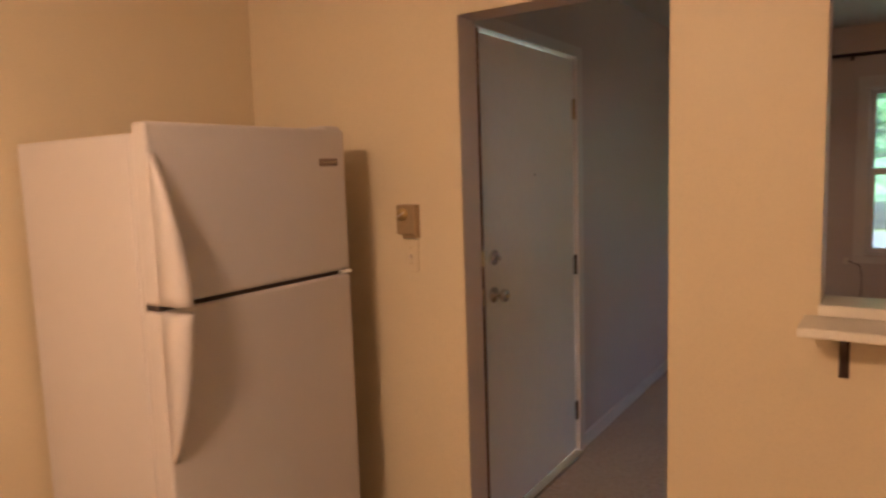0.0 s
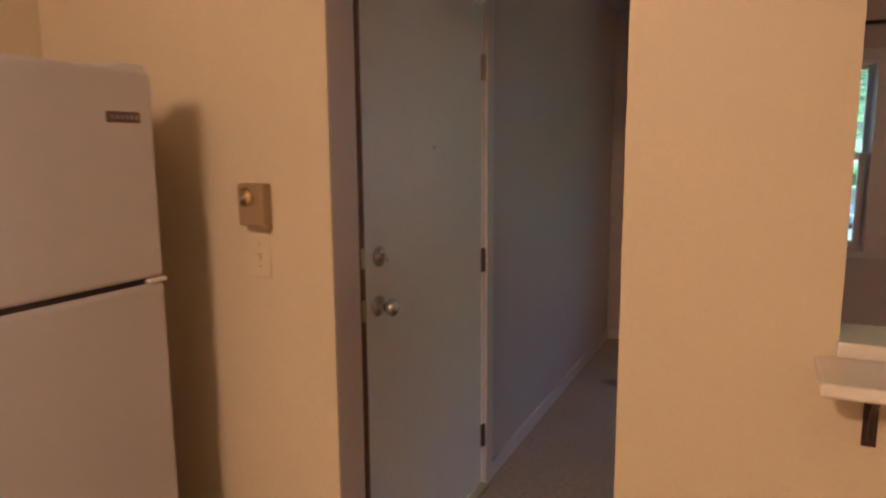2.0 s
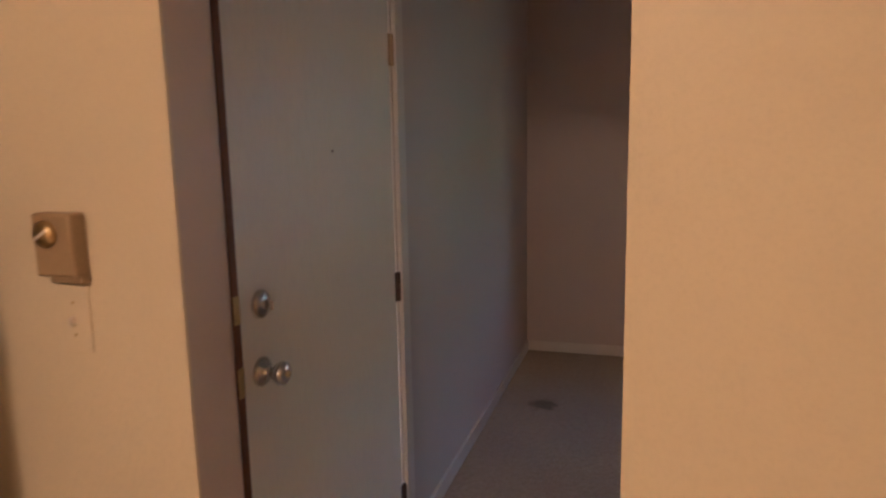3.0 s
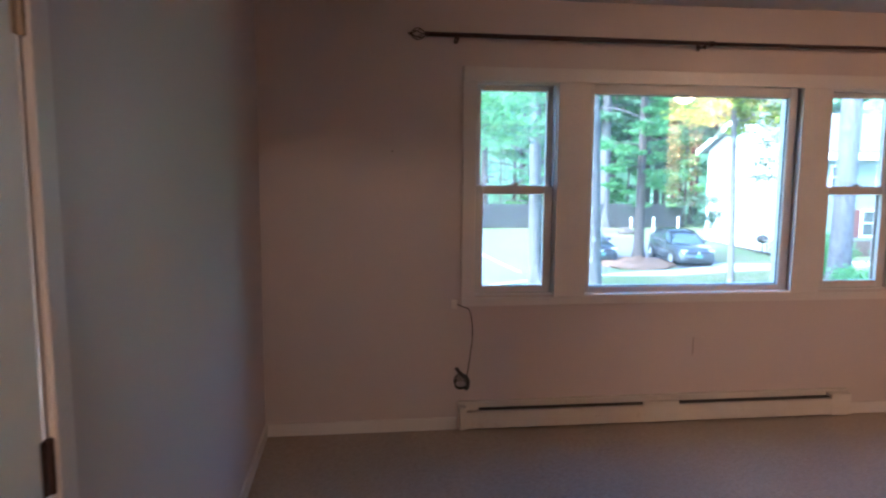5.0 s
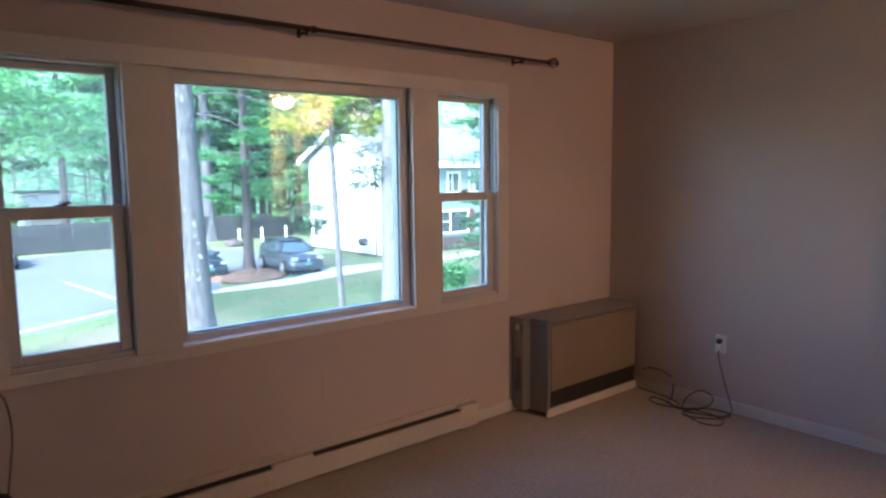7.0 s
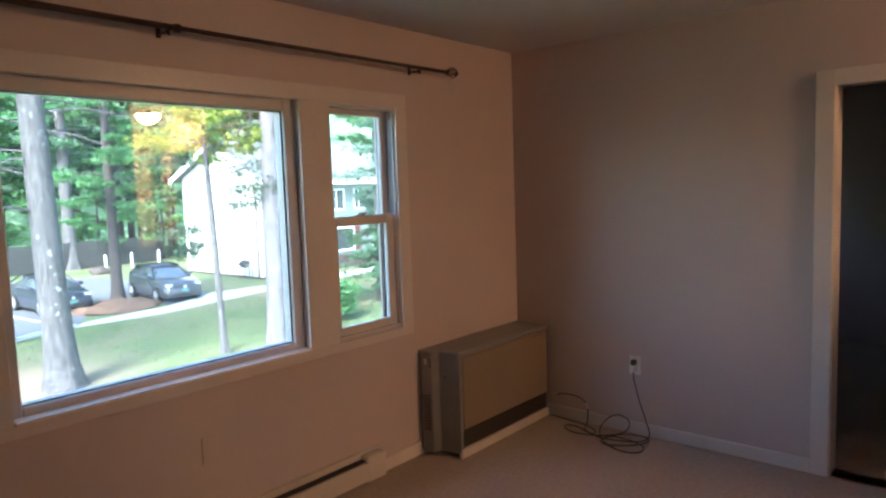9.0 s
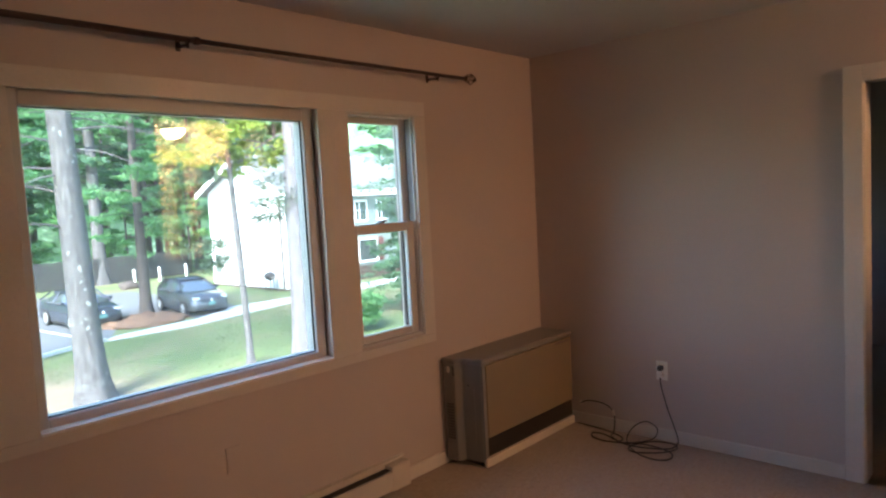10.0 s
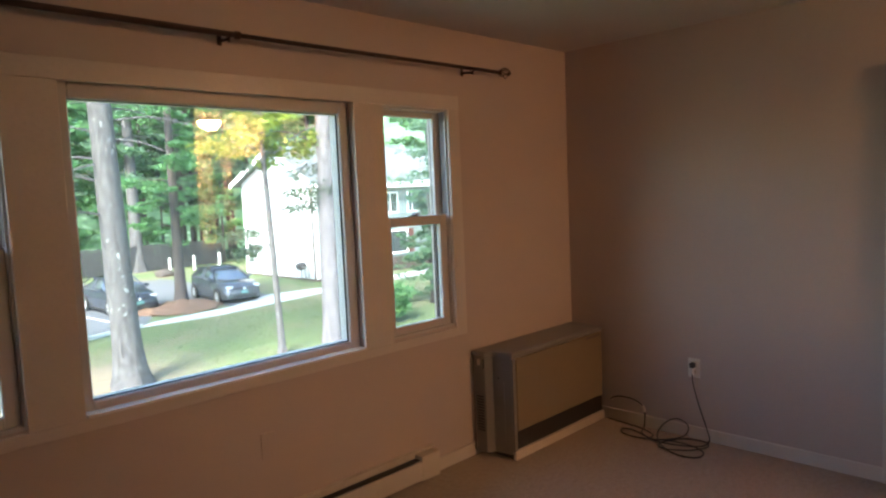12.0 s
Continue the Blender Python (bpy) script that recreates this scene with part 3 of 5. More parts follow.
# ---- refrigerator ----
def refrigerator():
    t = thing("refrigerator", "white top-freezer refrigerator with curved white handles", "refrigerator", (-0.28, -4.34, 0))
    w = 0.384
    part("cabinet", cube(-0.69, -w, 0.03, -0.085, w, 1.632, 0.006, 2), M_FRIDGE, t)
    part("gasket", cube(-0.085, -w + 0.005, 0.07, -0.066, w - 0.005, 1.63), M_FRIDGE, t, "pale rubber door gasket")
    fz = part("freezer_door", cube(-0.066, -w, 1.166, 0.0, w, 1.660, 0.012, 4), M_FRIDGE, t)
    lw = part("main_door", cube(-0.066, -w, 0.07, 0.0, w, 1.152, 0.012, 4), M_FRIDGE, t)
    part("divider", cube(-0.066, -w + 0.006, 1.152, -0.012, w - 0.006, 1.166), M_GASKET, t)
    part("kick_plate", cube(-0.10, -w + 0.01, 0.012, -0.03, w - 0.01, 0.065, 0.003), M_HGREY, t)

    def blade(z_end, z_mid):
        """A bowed handle: thin at one end, standing out and wider at the other."""
        bm = bmesh.new()
        rows = []
        for i in range(15):
            s = i / 14
            z = z_end + (z_mid - z_end) * s
            out = 0.006 + 0.092 * math.sin(s * math.pi / 2) ** 0.85
            wide = 0.020 + 0.030 * s
            y0 = -w + 0.004
            prof = [(0.0, 0.0), (out * 0.8, 0.002), (out, 0.35 * wide), (out, 0.75 * wide), (out * 0.82, wide), (out * 0.45, wide * 0.9), (0.0, wide * 0.95)]
            rows.append([bm.verts.new((x - 0.004, y0 + y, z)) for x, y in prof])
        k = len(rows[0])
        for a, b in zip(rows, rows[1:]):
            for j in range(k):
                bm.faces.new((a[j], a[(j + 1) % k], b[(j + 1) % k], b[j]))
        bm.faces.new(rows[0])
        bm.faces.new(list(reversed(rows[-1])))
        return bm
    part("handle", blade(1.575, 1.170), M_FRIDGE, fz, "curved white moulded handle", True)
    part("handle", blade(0.725, 1.148), M_FRIDGE, lw, "curved white moulded handle", True)
    part("badge", cube(-0.001, 0.252, 1.535, 0.003, 0.343, 1.560, 0.002), M_BADGE, fz, "small dark metal nameplate")
    bar = bmesh.new()
    for i in range(6):
        box(bar, 0.003, 0.262 + i * 0.013, 1.543, 0.0036, 0.270 + i * 0.013, 1.552)
    part("badge_lettering", bar, M_CHROME, fz)
    part("hinge_cap", cube(-0.10, w - 0.085, 1.632, -0.01, w - 0.01, 1.672, 0.006, 2), M_FRIDGE, t)
    part("middle_hinge", cube(-0.05, w - 0.05, 1.1535, 0.004, w + 0.004, 1.1645, 0.003), M_WHITEP, t)
    for y in (-0.3, 0.3):
        part("foot", lathe(bmesh.new(), [(0.02, 0), (0.02, 0.02), (0.012, 0.03)], Matrix.Translation((-0.14, y, 0.0)), 12), M_BLACK, t)
        part("foot", lathe(bmesh.new(), [(0.02, 0), (0.02, 0.02), (0.012, 0.03)], Matrix.Translation((-0.62, y, 0.0)), 12), M_BLACK, t)
    return t

refrigerator()

def thermostat():
    t = thing("thermostat", "tan plastic dial thermostat on the wall", "thermostat", (-0.171, -3.725, 1.322))
    part("case", cube(-0.043, -0.036, -0.05, 0.043, 0.0, 0.062, 0.006, 3), M_TAN, t)
    part("base_plate", cube(-0.026, -0.024, -0.064, 0.043, 0.0, -0.045, 0.004, 2), M_TAN, t)
    m = Matrix.Translation((-0.012, -0.036, 0.026)) @ Matrix.Rotation(radians(90), 4, "X")
    part("dial", lathe(bmesh.new(), [(0.024, 0), (0.024, 0.005), (0.020, 0.008), (0.019, 0.010)], m, 28), M_BRASS, t, "round brass dial", True)
    ptr = bmesh.new()
    box(ptr, -0.017, -0.0015, -0.0025, 0.017, 0.0015, 0.0025, 0.001)
    bmesh.ops.transform(ptr, matrix=Matrix.Translation((-0.012, -0.0475, 0.026)) @ Matrix.Rotation(radians(-32), 4, "Y"), verts=ptr.verts)
    part("pointer", ptr, M_IVORY, t)
    return t

thermostat()

def switch():
    t = thing("light_switch", "cream wall switch with a toggle below the thermostat", "light switch", (-0.171, -3.725, 1.19))
    part("plate", cube(-0.035, -0.006, -0.062, 0.035, 0.0, 0.062, 0.003, 2), M_KWALL, t)
    tg = cube(-0.005, -0.018, -0.008, 0.005, -0.004, 0.008, 0.002)
    bmesh.ops.transform(tg, matrix=Matrix.Rotation(radians(18), 4, "X"), verts=tg.verts)
    part("toggle", tg, M_IVORY, t)
    for z in (-0.03, 0.03):
        part("screw", lathe(bmesh.new(), [(0.003, 0), (0.003, 0.0015), (0.001, 0.002)], Matrix.Translation((0, -0.006, z)) @ Matrix.Rotation(radians(90), 4, "X"), 10), M_BRASS, t)
    return t

switch()

def dome_light(at, lit, k=1.0):
    t = thing("ceiling_light", "round flush ceiling light with a lit frosted dome", "ceiling light", at, group="ceiling dome lights")
    part("base_ring", lathe(bmesh.new(), [(0.15 * k, -0.022), (0.155 * k, -0.012), (0.155 * k, -0.001), (0.15 * k, 0.0)], n=36), M_BRASS, t)
    prof = [(0.142 * k * math.sin(a), -0.022 - 0.125 * k * math.cos(a)) for a in [radians(2 + 88 * i / 9) for i in range(10)]]
    part("dome", lathe(bmesh.new(), prof, n=36), lit, t, "glowing frosted glass dome", True)
    part("finial", lathe(bmesh.new(), [(0.006, -0.033 - 0.125 * k), (0.009, -0.028 - 0.125 * k), (0.005, -0.021 - 0.125 * k)], n=12), M_BRASS, t)
    return t

dome_light((0.45, -6.3, H), M_LAMP, 1.35)
dome_light((4.53, -4.2, H), M_LAMP2, 0.82)

# ---- curtain rod ----
def curtain_rod():
    t = thing("curtain_rod", "long dark bronze curtain rod with cage finials", "curtain rod", (0, -0.085, 2.22))
    rod = bmesh.new()
    tube(rod, [(0.90, 0, 0.006), (2.50, 0, 0)], 0.0125, 14)
    part("rod", rod, M_IRON, t, "", True)
    thin = bmesh.new()
    tube(thin, [(2.49, 0, 0), (4.15, 0, 0.002)], 0.0098, 14)
    part("rod", thin, M_IRON, t, "", True)
    part("collar", lathe(bmesh.new(), [(0.0125, -0.012), (0.0165, -0.01), (0.0165, 0.01), (0.0125, 0.012)], Matrix.Translation((2.50, 0, 0)) @ Matrix.Rotation(radians(90), 4, "Y"), 16), M_IRON, t)
    for x, s, z in ((0.90, -1, 0.006), (4.15, 1, 0.002)):
        f = bmesh.new()
        for k in range(6):
            a = 2 * math.pi * k / 6
            pts = [(x + s * (0.004 + 0.085 * u), 0.030 * math.sin(math.pi * min(1, u * 1.02)) ** 0.8 * math.cos(a + 1.2 * u), z + 0.030 * math.sin(math.pi * min(1, u * 1.02)) ** 0.8 * math.sin(a + 1.2 * u)) for u in [i / 10 for i in range(11)]]
            pts = [(p[0], p[1] if abs(p[1]) < 1 else 0, p[2]) for p in pts]
            tube(f, pts, 0.0028, 6)
        lathe(f, [(0.012, -0.006), (0.016, 0), (0.012, 0.008)], Matrix.Translation((x, 0, z)) @ Matrix.Rotation(radians(90), 4, "Y"), 14)
        lathe(f, [(0.003, -0.012), (0.008, -0.004), (0.006, 0.006), (0.002, 0.01)], Matrix.Translation((x + s * 0.09, 0, z)) @ Matrix.Rotation(radians(90 * s), 4, "Y"), 12)
        part("finial", f, M_IRON, t, "openwork cage finial")
    for x, z in ((1.068, 0.005), (2.462, 0.0), (3.915, 0.001)):
        b = bmesh.new()
        box(b, x - 0.010, 0.079, z - 0.03, x + 0.010, 0.085, z + 0.02, 0.002)
        tube(b, smooth_path([(x, 0.08, z - 0.014), (x, 0.04, z - 0.016), (x, 0.006, z - 0.02), (x, 0.0, z - 0.016)], 4), 0.006, 8)
        tube(b, [(x, 0.016 * math.cos(a), z + 0.016 * math.sin(a)) for a in [radians(180 + i * 20) for i in range(10)]], 0.004, 6)
        tube(b, [(x, 0.0, z - 0.014), (x, 0.0, z - 0.032)], 0.005, 8)
        part("bracket", b, M_IRON, t)
    return t

curtain_rod()

# ---- baseboard heater ----
def baseboard_heater():
    t = thing("baseboard_heater", "long cream metal baseboard heater with dark top slot", "baseboard heater", (1.1, 0, 0))
    L = 2.45
    bk = bmesh.new()
    box(bk, 0.0, -0.006, 0.02, L, 0.0, 0.172, 0.001)
    box(bk, 0.0, -0.030, 0.164, L, -0.006, 0.172, 0.002)
    part("back_plate", bk, M_BBH, t)
    fr = bmesh.new()
    box(fr, 0.035, -0.066, 0.022, L - 0.04, -0.060, 0.122, 0.002)
    box(fr, 0.035, -0.060, 0.116, L - 0.04, -0.050, 0.122, 0.002)
    part("front_panel", fr, M_BBH, t)
    for x0, x1 in ((0.0, 0.04), (L - 0.13, L)):
        part("end_cap", cube(x0, -0.068, 0.015, x1, -0.006, 0.150, 0.004, 2), M_BBH, t)
    part("joiner_cover", cube(1.11, -0.0675, 0.020, 1.33, -0.040, 0.146, 0.004, 2), M_BBH, t)
    fins = bmesh.new()
    tube(fins, [(0.04, -0.032, 0.085), (L - 0.05, -0.032, 0.085)], 0.009, 8)
    i = 0.06
    while i < L - 0.15:
        box(fins, i, -0.056, 0.05, i + 0.0012, -0.010, 0.118)
        i += 0.016
    part("fin_tube", fins, M_HGREY, t, "grey heating fins in the slot")
    part("damper", cube(0.12, -0.05, 0.126, L - 0.13, -0.012, 0.129), M_BLACK, t, "dark damper blade")
    return t

baseboard_heater()

# ---- gas wall heater in the corner ----
def prism(plan, z0, z1, bevel):
    """An upright block on a plan outline, with softened edges."""
    bm = bmesh.new()
    lo = [bm.verts.new((x, y, z0)) for x, y in plan]
    hi = [bm.verts.new((x, y, z1)) for x, y in plan]
    n = len(plan)
    bm.faces.new(lo)
    bm.faces.new(hi)
    for i in range(n):
        bm.faces.new((lo[i], lo[(i + 1) % n], hi[(i + 1) % n], hi[i]))
    bmesh.ops.bevel(bm, geom=list(bm.edges), offset=bevel, segments=3, affect="EDGES", profile=0.5)
    return bm

def wall_heater():
    t = thing("gas_heater", "grey and beige direct-vent gas heater standing in the corner", "heater", (3.965, -0.02, 0.0))
    W, D, Z = 0.93, 0.235, 0.625
    plan = [(-0.068, 0.0), (-0.066, -0.085), (-0.012, -0.10), (0.0, -D + 0.012), (W, -D + 0.012), (W + 0.012, 0.0)]
    part("body", prism(plan, 0.03, Z - 0.028, 0.006), M_HGREY, t)
    lid = [(-0.070, 0.018), (-0.068, -0.088), (-0.016, -0.104), (-0.004, -D - 0.006), (W + 0.002, -D - 0.006), (W + 0.014, 0.018)]
    part("top_cover", prism(lid, Z - 0.030, Z, 0.011), M_HGREY, t, "grey rounded top cover")
    part("front_panel", cube(0.028, -D - 0.006, 0.168, W - 0.012, -D + 0.014, Z - 0.036, 0.006, 3), M_HBEIGE, t, "beige enamel front panel")
    part("front_rail", cube(0.0, -D - 0.002, 0.032, 0.026, -D + 0.014, Z - 0.036, 0.004, 2), M_HGREY, t)
    gr = bmesh.new()
    box(gr, 0.028, -D + 0.010, 0.058, W - 0.012, -D + 0.016, 0.165)
    part("grille_backing", gr, M_GRILLE, t)
    for i in range(8):
        sl = cube(0.03, -D - 0.002, 0.064 + i * 0.0128, W - 0.014, -D + 0.010, 0.0685 + i * 0.0128, 0.001)
        part("louvre", sl, M_GRILLE, t, "dark brown warm-air louvre")
    part("base_strip", cube(0.0, -D - 0.008, 0.004, W, -D + 0.014, 0.056, 0.004, 2), M_IVORY, t, "pale base strip")
    part("plinth", cube(0.02, -D + 0.02, 0.0, W - 0.02, -0.02, 0.03), M_BLACK, t)
    for i in range(13):
        part("side_louvre", cube(-0.0705, -0.072, 0.16 + i * 0.0165, -0.064, -0.02, 0.168 + i * 0.0165, 0.001), M_BLACK, t)
    part("side_slot", cube(-0.0695, -0.080, 0.53, -0.064, -0.074, 0.585), M_BLACK, t)
    part("side_handle", cube(-0.0715, -0.05, 0.545, -0.064, -0.03, 0.58, 0.001), M_IVORY, t)
    part("screw", lathe(bmesh.new(), [(0.006, 0), (0.006, 0.002), (0.002, 0.003)], Matrix.Translation((-0.008, -0.135, 0.47)) @ Matrix.Rotation(radians(-90), 4, "Y"), 10), M_BLACK, t)
    part("cord_stub", cube(-0.008, -0.175, 0.10, 0.0, -0.165, 0.45, 0.001), M_HGREY, t)
    part("control_label", cube(W - 0.20, -D - 0.0068, Z - 0.060, W - 0.04, -D - 0.005, Z - 0.045), M_BADGE, t)
    return t

wall_heater()

# ---- outlets and cords ----
def outlet(at, turn, label, blank=False, plate=None):
    t = thing("wall_outlet", label, "outlet", at, turn)
    part("plate", cube(-0.036, -0.008 if blank else -0.006, -0.058, 0.036, 0.0, 0.058, 0.003, 2), plate or (M_WALL if blank else M_WHITEP), t)
    if not blank:
        for z in (-0.022, 0.022):
            part("socket", cube(-0.015, -0.0075, z - 0.015, 0.015, -0.005, z + 0.015, 0.003, 2), M_IVORY, t)
            s = bmesh.new()
            box(s, -0.008, -0.0082, z - 0.004, -0.006, -0.007, z + 0.006)
            box(s, 0.006, -0.0082, z - 0.004, 0.008, -0.007, z + 0.006)
            part("slot", s, M_BLACK, t)
    part("screw", lathe(bmesh.new(), [(0.003, 0), (0.003, 0.0015), (0.001, 0.002)], Matrix.Translation((0, -0.006, 0)) @ Matrix.Rotation(radians(90), 4, "X"), 10), M_IVORY, t)
    return t

outlet((4.925, -0.868, 0.432), -90, "white duplex outlet with a black plug in it")
outlet((2.562, 0.0, 0.462), 0, "blank wall-coloured cover plate below the picture window", True)

def extension_cord():
    t = thing("power_cord", "black power cord in a loose tangle on the carpet", "power cord")
    part("plug", cube(4.885, -0.884, 0.436, 4.918, -0.852, 0.468, 0.008, 3), M_CABLE, t)
    part("plug_tail", cube(4.889, -0.876, 0.396, 4.905, -0.860, 0.437, 0.004, 2), M_WHITEP, t)
    run = [(4.897, -0.868, 0.40), (4.893, -0.875, 0.34), (4.88, -0.915, 0.22), (4.87, -0.96, 0.11), (4.86, -0.985, 0.03), (4.80, -0.96, 0.006), (4.74, -0.86, 0.007),
           (4.72, -0.74, 0.006), (4.76, -0.62, 0.006), (4.80, -0.52, 0.008), (4.78, -0.46, 0.007), (4.72, -0.50, 0.006), (4.70, -0.60, 0.008), (4.74, -0.74, 0.014), (4.83, -0.84, 0.03),
           (4.895, -0.84, 0.075), (4.897, -0.77, 0.105), (4.88, -0.70, 0.07), (4.82, -0.68, 0.02), (4.72, -0.74, 0.008), (4.63, -0.84, 0.006), (4.60, -0.95, 0.006), (4.64, -1.02, 0.006), (4.72, -1.01, 0.008), (4.76, -0.92, 0.012),
           (4.74, -0.80, 0.02), (4.68, -0.76, 0.008), (4.64, -0.82, 0.006), (4.70, -0.95, 0.012), (4.80, -1.0, 0.012), (4.85, -0.96, 0.018), (4.82, -0.86, 0.022), (4.74, -0.78, 0.02), (4.72, -0.68, 0.012), (4.80, -0.66, 0.006), (4.86, -0.55, 0.006), (4.89, -0.35, 0.006), (4.90, -0.28, 0.006)]
    part("cord", tube(bmesh.new(), smooth_path(run, 6), 0.0038, 8), M_CABLE, t, "", True)
    return t

extension_cord()

def coax():
    t = thing("coaxial_cable", "thin dark cable with a connector rising from the wall base", "cable")
    run = [(4.91, -0.30, 0.14), (4.90, -0.36, 0.168), (4.90, -0.45, 0.172), (4.895, -0.52, 0.155), (4.89, -0.555, 0.12), (4.885, -0.56, 0.06), (4.86, -0.565, 0.01), (4.80, -0.58, 0.006), (4.74, -0.66, 0.006)]
    part("cord", tube(bmesh.new(), smooth_path(run, 6), 0.004, 8), M_CABLE, t, "", True)
    part("connector", tube(bmesh.new(), [(4.892, -0.545, 0.142), (4.886, -0.56, 0.105)], 0.0075, 10), M_IVORY, t)
    part("wall_clip", cube(4.913, -0.312, 0.128, 4.925, -0.288, 0.152, 0.003), M_IVORY, t)
    return t

coax()

def phone_cable():
    t = thing("hanging_cable", "thin cable bundled in a dark coil hanging beside the window", "cable")
    part("junction_box", cube(1.055, -0.02, 0.722, 1.085, 0.0, 0.772, 0.004, 2), M_IVORY, t)
    run = [(1.085, -0.008, 0.745), (1.12, -0.03, 0.735), (1.155, -0.03, 0.715), (1.172, -0.028, 0.64), (1.175, -0.026, 0.55), (1.162, -0.026, 0.44), (1.148, -0.026, 0.34), (1.143, -0.024, 0.31)]
    part("cord", tube(bmesh.new(), smooth_path(run, 6), 0.0032, 8), M_IRON, t, "", True)
    coil = bmesh.new()
    for k in range(4):
        r = 0.034 + 0.006 * k
        tube(coil, [(1.112 + r * math.cos(a) * (0.95 - 0.05 * k), -0.014 - 0.006 * k + 0.004 * math.sin(3 * a), 0.272 + r * 0.8 * math.sin(a) + 0.01 * k) for a in [2 * math.pi * i / 18 for i in range(19)]], 0.0034, 6)
    tube(coil, smooth_path([(1.14, -0.024, 0.32), (1.152, -0.03, 0.295), (1.146, -0.034, 0.262), (1.136, -0.03, 0.252)], 5), [0.013] * 16, 8)
    tube(coil, smooth_path([(1.146, -0.03, 0.315), (1.118, -0.034, 0.335), (1.088, -0.028, 0.368), (1.082, -0.026, 0.378)], 5), 0.0105, 8)
    part("coil", coil, M_CABLE, t, "dark bundled coil of cable")
    return t

phone_cable()

# small marks on the wall
def nail(at, turn, label):
    t = thing("wall_nail", label, "nail", at, turn)
    part("shank", lathe(bmesh.new(), [(0.0035, 0), (0.0045, 0.004), (0.002, 0.006)], Matrix.Rotation(radians(90), 4, "X"), 10), M_IRON, t)

nail((0.72, 0.0, 1.612), 0, "small dark nail in the bare beige wall")

# ---- outdoors ----
G = -2.93
gb = bmesh.new()
bmesh.ops.create_grid(gb, x_segments=40, y_segments=40, size=200)
for v in gb.verts:
    v.co += Vector((0, 150, G))
structure("ground", gb, M_GRASS, "patchy lawn with bare tan earth", "ground")

def flat(name, pts, z0, z1, mat, label, category):
    bm = bmesh.new()
    lo = [bm.verts.new((x, y, z0)) for x, y in pts]
    hi = [bm.verts.new((x, y, z1)) for x, y in pts]
    n = len(pts)
    bm.faces.new(hi)
    for i in range(n):
        bm.faces.new((lo[i], lo[(i + 1) % n], hi[(i + 1) % n], hi[i]))
    return structure(name, bm, mat, label, category)

flat("road", [(-40, 17.5), (-6, 17.2), (1, 18.2), (4, 19.6), (8.3, 21.9), (10.6, 22.9), (11.4, 24.4), (12.6, 26.5), (14.2, 26.4), (14.6, 24.0), (17.2, 24.4), (17.6, 30), (17.2, 37),
               (15, 38.5), (11.5, 41.8), (6, 41.4), (-10, 42), (-40, 42)], G - 0.2, G + 0.012, M_ASPH, "pale worn asphalt car park", "road")
flat("pavement", [(10.2, 22.45), (13.5, 22.3), (18.8, 23.55), (30, 24.6), (30, 26.1), (19.8, 25.0), (17.2, 25.4), (14.4, 23.7), (10.9, 23.1)], G - 0.2, G + 0.03, M_CONC, "pale concrete footpath", "pavement")

def kerb(pts, label):
    bm = bmesh.new()
    path = smooth_path([(x, y, 0) for x, y in pts], 6)
    rows = []
    for i, p in enumerate(path):
        d = (path[min(i + 1, len(path) - 1)] - path[max(i - 1, 0)]).normalized()
        s = Vector((-d.y, d.x, 0)) * 0.09
        rows.append([bm.verts.new(p + s + Vector((0, 0, G - 0.1))), bm.verts.new(p + s * 0.9 + Vector((0, 0, G + 0.12))), bm.verts.new(p - s * 0.9 + Vector((0, 0, G + 0.12))), bm.verts.new(p - s + Vector((0, 0, G - 0.1)))])
    for a, b in zip(rows, rows[1:]):
        for k in range(3):
            bm.faces.new((a[k], a[k + 1], b[k + 1], b[k]))
    return structure("kerb", bm, M_CONC, label, "kerb")

kerb([(-40, 17.4), (-6, 17.1), (1, 18.1), (4, 19.5), (8.3, 21.8), (10.3, 22.5)], "pale concrete kerb of the car park")
for i, (x0, y0, x1, y1) in enumerate(((9.6, 29.0, 10.0, 24.2), (6.55, 29.5, 7.15, 23.6), (13.0, 30.5, 12.7, 27.5))):
    d = Vector((x1 - x0, y1 - y0, 0)).normalized()
    s = Vector((-d.y, d.x, 0)) * 0.05
    flat("parking_line", [(x0 + s.x, y0 + s.y), (x1 + s.x, y1 + s.y), (x1 - s.x, y1 - s.y), (x0 - s.x, y0 - s.y)], G, G + 0.017, M_SIDING, "white painted parking line", "road marking")

# mulch mound
mb = bmesh.new()
bmesh.ops.create_icosphere(mb, subdivisions=5, radius=1)
for v in mb.verts:
    k = 1 + 0.2 * noise.noise(v.co * 2.5)
    v.co = Vector((v.co.x * 1.8 * k + 12.9, v.co.y * 1.35 * k + 25.2, G - 0.03 + max(0, v.co.z) * 0.36 * (1 + 0.35 * noise.noise(v.co * 4) + 0.30 * noise.noise(v.co * 17))))
tagged(link("mulch_bed", mb, M_MULCH, True), "mound of reddish brown bark mulch round a pine", "mulch bed", kind="stuff")

